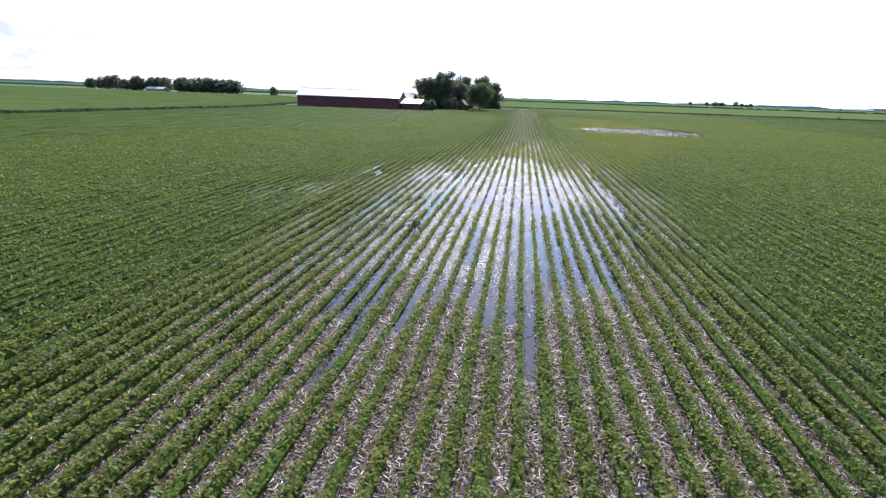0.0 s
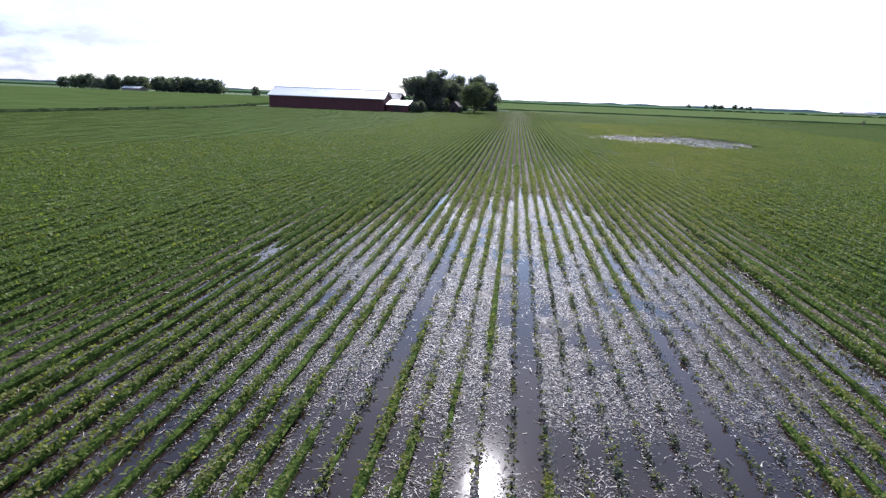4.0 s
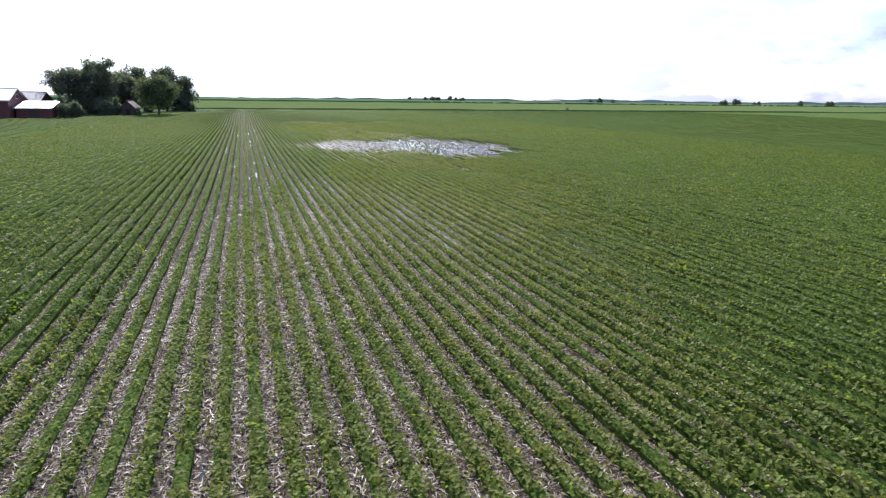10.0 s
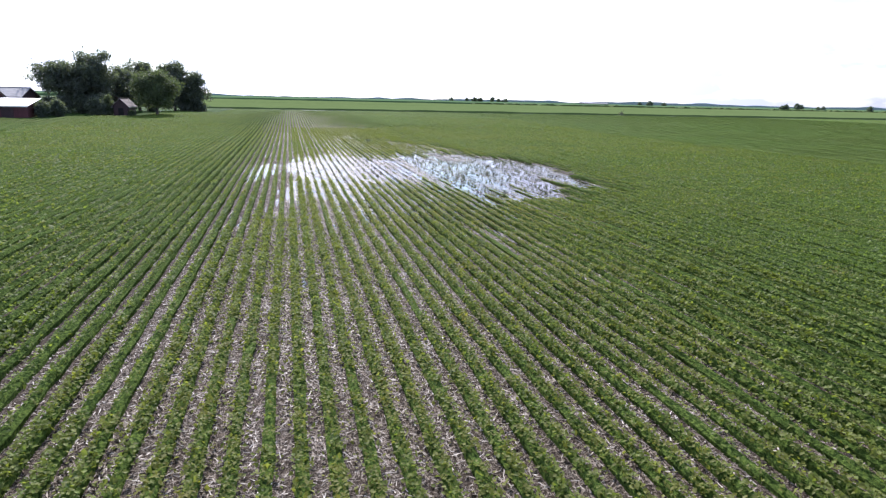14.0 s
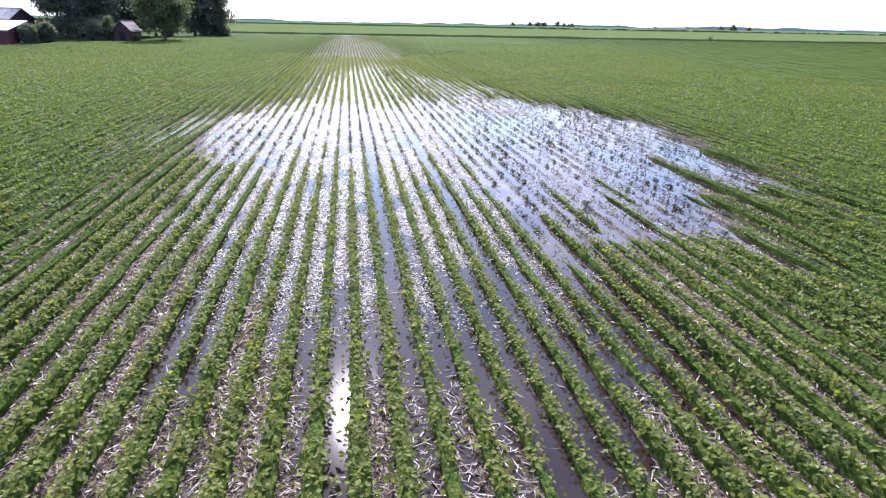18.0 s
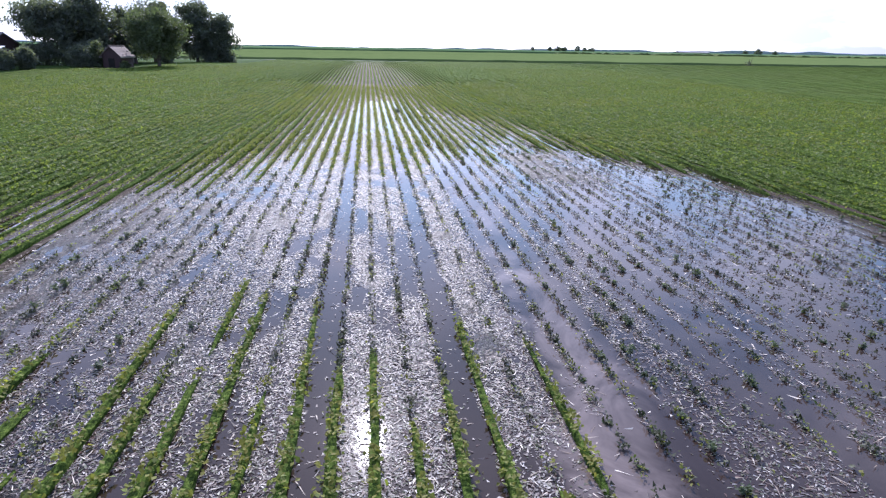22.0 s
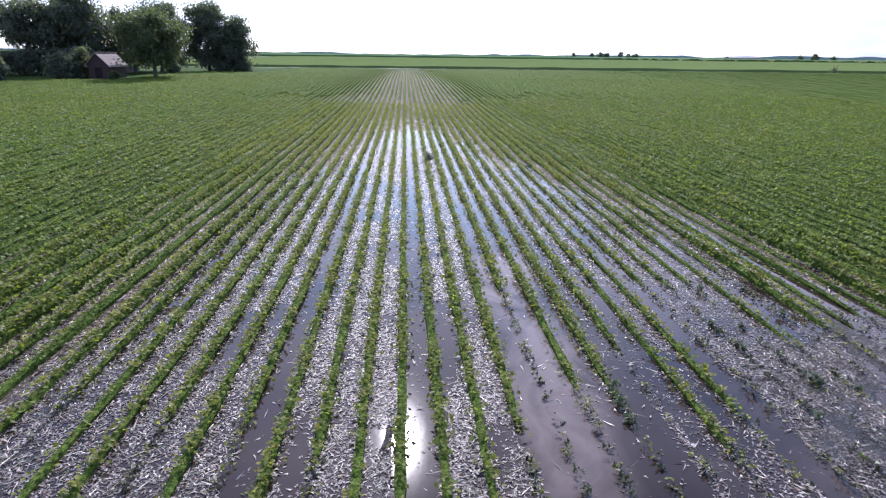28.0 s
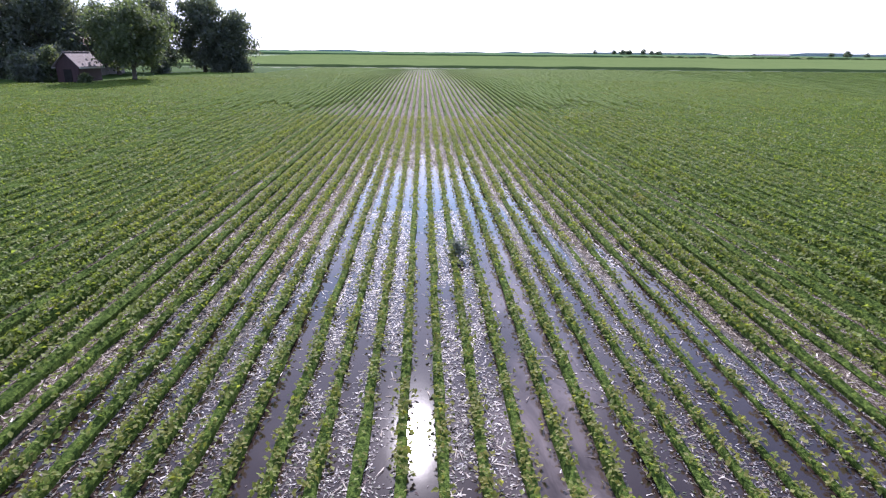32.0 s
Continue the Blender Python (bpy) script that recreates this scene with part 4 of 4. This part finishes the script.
def gabled(name, x, y, turn, width, length, eave, ridge, wall_m, roof_m, trim_m, label, category, over=0.35, doors=(), windows=(), roof_label=""):
    """A gabled building: width across its gable, length along its ridge, from the front gable backwards; x, y: the middle of the front gable."""
    root = empty(name, x, y, float(land(y)) - 0.1, turn)
    h, t = width / 2, 0.18
    part("gable_wall", gable_wall(-h, h, 0, 0, eave, ridge - 0.1, t), wall_m, root)
    part("gable_wall", gable_wall(-h, h, length - t, 0, eave, ridge - 0.1, t), wall_m, root)
    part("side_wall", block(-h, -h + t, t, length - t, 0, eave), wall_m, root)
    part("side_wall", block(h - t, h, t, length - t, 0, eave), wall_m, root)
    slope = (ridge - eave) / h
    low = eave - over * slope
    for s in (-1, 1):
        c = [(s * (h + over), -over, low + 0.1), (0, -over, ridge + 0.1), (0, length + over, ridge + 0.1), (s * (h + over), length + over, low + 0.1)]
        part("roof_slope", slab(c if s < 0 else c[::-1], 0.10), roof_m, root, roof_label)
        part("eaves_board", block(*sorted((s * (h + over + 0.012), s * (h + over + 0.05))), -over, length + over, low - 0.12, low + 0.06), trim_m, root)
    part("ridge_cap", block(-0.16, 0.16, -over, length + over, ridge + 0.085, ridge + 0.16, 0.03), roof_m, root)
    for x0, x1, z0, z1 in doors:
        d = part("door", block(x0, x1, -0.06, -0.004, z0, z1), M_DARK if x1 - x0 < 1.3 else wall_m, root)
        part("door_rail", block(x0, x1, -0.10, -0.062, z1 - 0.16, z1), wall_m, d)
    for x0, x1, z0, z1 in windows:
        w = part("window", block(x0 - 0.08, x1 + 0.08, -0.05, -0.003, z0 - 0.08, z1 + 0.08), trim_m, root)
        part("pane", block(x0, x1, -0.07, -0.052, z0, z1), M_DARK, w)
    return tagged(root, label, category)


# the long red barn: its ridge runs along x
barn = gabled("barn", -26.6, 205.8, 90, 11.0, 35.0, 3.95, 6.2, M_RED, M_WHITE_ROOF, M_TRIM, "long dark red timber barn with a pale metal roof", "barn",
              0.45, doors=((-1.6, 1.6, 0.1, 3.0), (3.0, 4.1, 0.1, 2.2)), windows=((-0.6, 0.6, 4.2, 5.0),), roof_label="sunlit pale sheet-metal roof slope")
for i in range(10):
    part("batten", block(-5.57, -5.505, 0.7 + 3.7 * i, 0.86 + 3.7 * i, 0.1, 3.85), M_RED, barn)

machine_shed = gabled("machine_shed", -24.5, 218.0, 90, 9.0, 13.0, 3.7, 5.4, M_RED_OLD, M_GREY_ROOF, M_TRIM, "old machine shed with a dull grey roof behind the barn", "shed")

lean = empty("lean_to", -26.3, 202.2, float(land(203)) - 0.1)
part("front_wall", block(0.1, 6.6, 0.3, 0.45, 0, 2.35), M_RED, lean)
part("end_wall", block(6.45, 6.6, 0.45, 6.4, 0, 2.6), M_RED, lean)
part("end_wall", block(0.1, 0.25, 0.45, 6.4, 0, 2.6), M_RED, lean)
part("back_wall", block(0.25, 6.45, 6.25, 6.4, 0, 3.45), M_RED, lean)
part("roof_slope", slab([(-0.1, -0.1, 2.42), (6.9, -0.1, 2.42), (6.9, 6.7, 3.75), (-0.1, 6.7, 3.75)], 0.09), M_WHITE_ROOF, lean, "bright pale sheet-metal roof")
part("eaves_board", block(-0.1, 6.9, -0.15, -0.105, 2.2, 2.38), M_TRIM, lean)
part("door", block(2.4, 4.4, 0.24, 0.296, 0.05, 2.1), M_RED_OLD, lean)
tagged(lean, "low red lean-to with a bright metal roof beside the barn", "lean-to")

small = gabled("small_shed", -7.3, 215.6, -8, 2.9, 4.1, 2.3, 3.7, M_RED_OLD, M_RUST_ROOF, M_TRIM, "small weathered red shed with a rusty metal roof under the trees", "shed", 0.3,
               doors=((-0.5, 0.5, 0.05, 1.95),), roof_label="pale rusty sheet-metal roof slope")
house = gabled("farmhouse", -14.8, 230.5, 0, 6.4, 8.5, 3.6, 5.7, M_SIDING, M_SHINGLE, M_TRIM, "pale farmhouse with a brown shingle roof among dark trees", "house", 0.4,
               doors=((-0.5, 0.5, 0.1, 2.1),), windows=((-2.3, -1.4, 1.2, 2.5), (1.4, 2.3, 1.2, 2.5)))
part("chimney", block(-0.35, 0.35, 4.0, 4.7, 4.9, 6.9, 0.03), M_SHINGLE, house)


# ---- neighbouring fields, verges and the distance ----
def crop_sheet(name, label, x0, x1, y0, y1, step, height, material, gaps=(), rough=0.25, kind="stuff"):
    """A tall even crop: a rough top with side faces down to the soil; gaps: lines along which it stands open."""
    xs, ys = np.arange(x0, x1 + step / 2, step), np.arange(y0, y1 + step / 2, step)
    x, y = np.meshgrid(xs, ys)
    x, y = x + rng.uniform(-0.2, 0.2, x.shape) * step, y + rng.uniform(-0.2, 0.2, x.shape) * step
    z = height * (1 - rough * rng.uniform(0, 1, x.shape))
    for xa, ya, xb, yb, width in gaps:
        d = np.abs((x - xa) * (yb - ya) - (y - ya) * (xb - xa)) / math.hypot(xb - xa, yb - ya)
        z = z * smooth_step(width * 0.6, width, d)
    z[0], z[-1], z[:, 0], z[:, -1] = -0.1, -0.1, -0.1, -0.1
    x[:, 0], x[:, -1], y[0], y[-1] = x0, x1, y0, y1
    x[:, 1], x[:, -2], y[1], y[-2] = x0 + 0.3, x1 - 0.3, y0 + 0.3, y1 - 0.3
    i = np.arange(x.size).reshape(x.shape)
    q = np.stack([i[:-1, :-1], i[:-1, 1:], i[1:, 1:], i[1:, :-1]], -1).reshape(-1, 4)
    ob = new(name, mesh_of(name, np.c_[x.ravel(), y.ravel(), (z + land(y)).ravel()], q, material, False, stress=np.zeros(x.size)))
    return tagged(ob, label, "field", kind=kind)


crop_sheet("crop_field", "taller green crop in the neighbouring field behind a ditch", -420, -70, 10, 440, 4.0, 0.85, M_NEXT, ((-157, 211, -123, 340, 7.0), (-214, 279, -156, 419, 8.0)))
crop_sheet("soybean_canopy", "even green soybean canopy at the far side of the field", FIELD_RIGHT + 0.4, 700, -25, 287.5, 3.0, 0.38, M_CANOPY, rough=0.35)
crop_sheet("verge", "dark rough grass along the field's far edge", FIELD_LEFT, 420, 288, 292, 0.9, 0.26, M_BANK, rough=0.9)
crop_sheet("verge", "dark rough grass along a ditch beside the soybean field", -70, -67.2, 10, 204, 0.9, 0.95, M_DITCH, rough=0.6)
crop_sheet("verge", "dry tan grass strip beyond the soybean field", 4, 420, 292.5, 298, 1.5, 0.25, M_GRASS, rough=0.8)
crop_sheet("maize_field", "even green maize field beyond the far verge", -60, 900, 302, 640, 8.0, 0.9, M_CORN, ((60, 470, 900, 430, 14.0),), 0.3)
crop_sheet("maize_field", "distant dark green maize field", -900, 1500, 660, 1000, 18.0, 2.2, M_CORN_HAZED, ((-900, 800, 1500, 830, 30.0),), 0.3)
crop_sheet("verge", "dark hedge line between distant fields", 200, 1200, 642, 650, 3.0, 2.6, M_BANK, rough=0.7)
for x0, x1, y0, y1 in ((-62, -3.2, 212.6, 286), (-3.0, 8.6, 243.6, 286), (-66, -15.0, 199.5, 212.4)):
    crop_sheet("yard_grass", "mown green grass of the farmyard around trees and sheds", x0, x1, y0, y1, 1.6, 0.30, M_YARD, rough=0.5)

track_v = []
for i in range(40):
    t = i / 39
    x = -66 + 70 * t
    y = 283.5 + 3.2 * t + 0.5 * math.sin(9 * t)
    track_v += [(x, y - 1.6, land(y) + 0.16), (x, y + 1.6, land(y) + 0.16)]
track = new("farm_track", mesh_of("farm_track", track_v, [(2 * i, 2 * i + 2, 2 * i + 3, 2 * i + 1) for i in range(39)], M_GRAVEL))
tagged(track, "pale gravel farm track along the yard", "track", kind="structure")

# the wood on the left, with a white-roofed shed in it
wood = random.Random(31)
first = tree(-330, 452, 9.5, 5.6, 0.8, M_WOOD_HAZED, 300, "broadleaf tree in a distant farm wood", 150, 14, 0.85, "distant wood")
kinds = [first] + [tree(-322 + 6 * i, 455, 11.0 + 0.8 * i, 6.0, 0.8, M_WOOD_HAZED, 301 + i, "broadleaf tree in a distant farm wood", 150, 14, 0.85, "distant wood") for i in range(3)]
for i in range(46):
    x = -300 + 92 * i / 45
    if -268 < x < -256:
        continue
    copy_thing(kinds[wood.randrange(4)], pose(x + wood.uniform(-2, 2), 449 + wood.uniform(0, 16), float(land(450)) - 0.1, 0, 0, wood.uniform(0, 360)))
far_shed = gabled("far_shed", -262, 446, 90, 8.0, 14.0, 2.6, 3.8, M_SIDING, M_WHITE_ROOF, M_TRIM, "white-roofed shed half hidden in the distant wood", "shed")

# groves along the horizon
for gx0, gy0, spread, count in ((495, 810, 26, 4), (530, 865, 10, 2), (651, 717, 60, 7), (302, 927, 50, 6), (715, 649, 40, 4), (290, 869, 34, 4), (-160, 420, 4, 1)):
    for i in range(count):
        x = gx0 + wood.uniform(-1, 1) * spread
        y = gy0 + wood.uniform(-10, 10)
        c = copy_thing(kinds[wood.randrange(4)], pose(x, y, float(land(y)) - 0.1, 0, 0, wood.uniform(0, 360)) @ Matrix.Scale(wood.uniform(0.55, 0.8), 4))
        tagged(c, "small tree in a grove on the horizon", "tree", "horizon groves")
depot = gabled("far_barn", 470, 870, 90, 14.0, 40.0, 3.0, 4.4, M_SIDING, M_GREY_ROOF, M_TRIM, "long low pale barn near the horizon", "barn")

angles = np.linspace(radians(-75), radians(80), 260)
hgt = 7 + 9 * soft(angles * 40, angles * 0, 51) * soft(angles * 9, angles * 0, 52) + 2.5 * hash2(np.arange(260), np.arange(260), 53)
ring = np.stack([2300 * np.sin(angles), 40 + 2300 * np.cos(angles), 0 * angles + 2.5], -1)
woods_v = np.stack([ring, ring + np.stack([0 * hgt, 0 * hgt, hgt], -1), ring * (1.03, 1.03, 1.0)], 1).reshape(-1, 3)
woods_f = [(3 * i + j, 3 * i + 3 + j, 3 * i + 4 + j, 3 * i + 1 + j) for i in range(259) for j in range(2)]
woods = new("backdrop", mesh_of("backdrop", woods_v, woods_f, M_FAR_HAZED))
tagged(woods, "far woods along the flat horizon", "woods", kind="structure")

# a bare shrub that marks the field's edge
marker = empty("dead_shrub", 153.3, 290.5, float(land(290)))
for i, (dx, h) in enumerate(((-1.2, 1.2), (0.0, 2.4), (1.0, 2.7), (0.4, 1.5))):
    part("branch", limb_bm(Vector((dx * 0.3, 0, 0)), Vector((dx, 0.2, h)), 0.14), M_BARK, marker)
part("foliage", plant_mesh("foliage", 1.6, 1.2, 120, 0.4, M_TREE_HAZED, 77), M_TREE_HAZED, marker)
tagged(marker, "half-dead shrub standing at the field's far edge", "shrub")
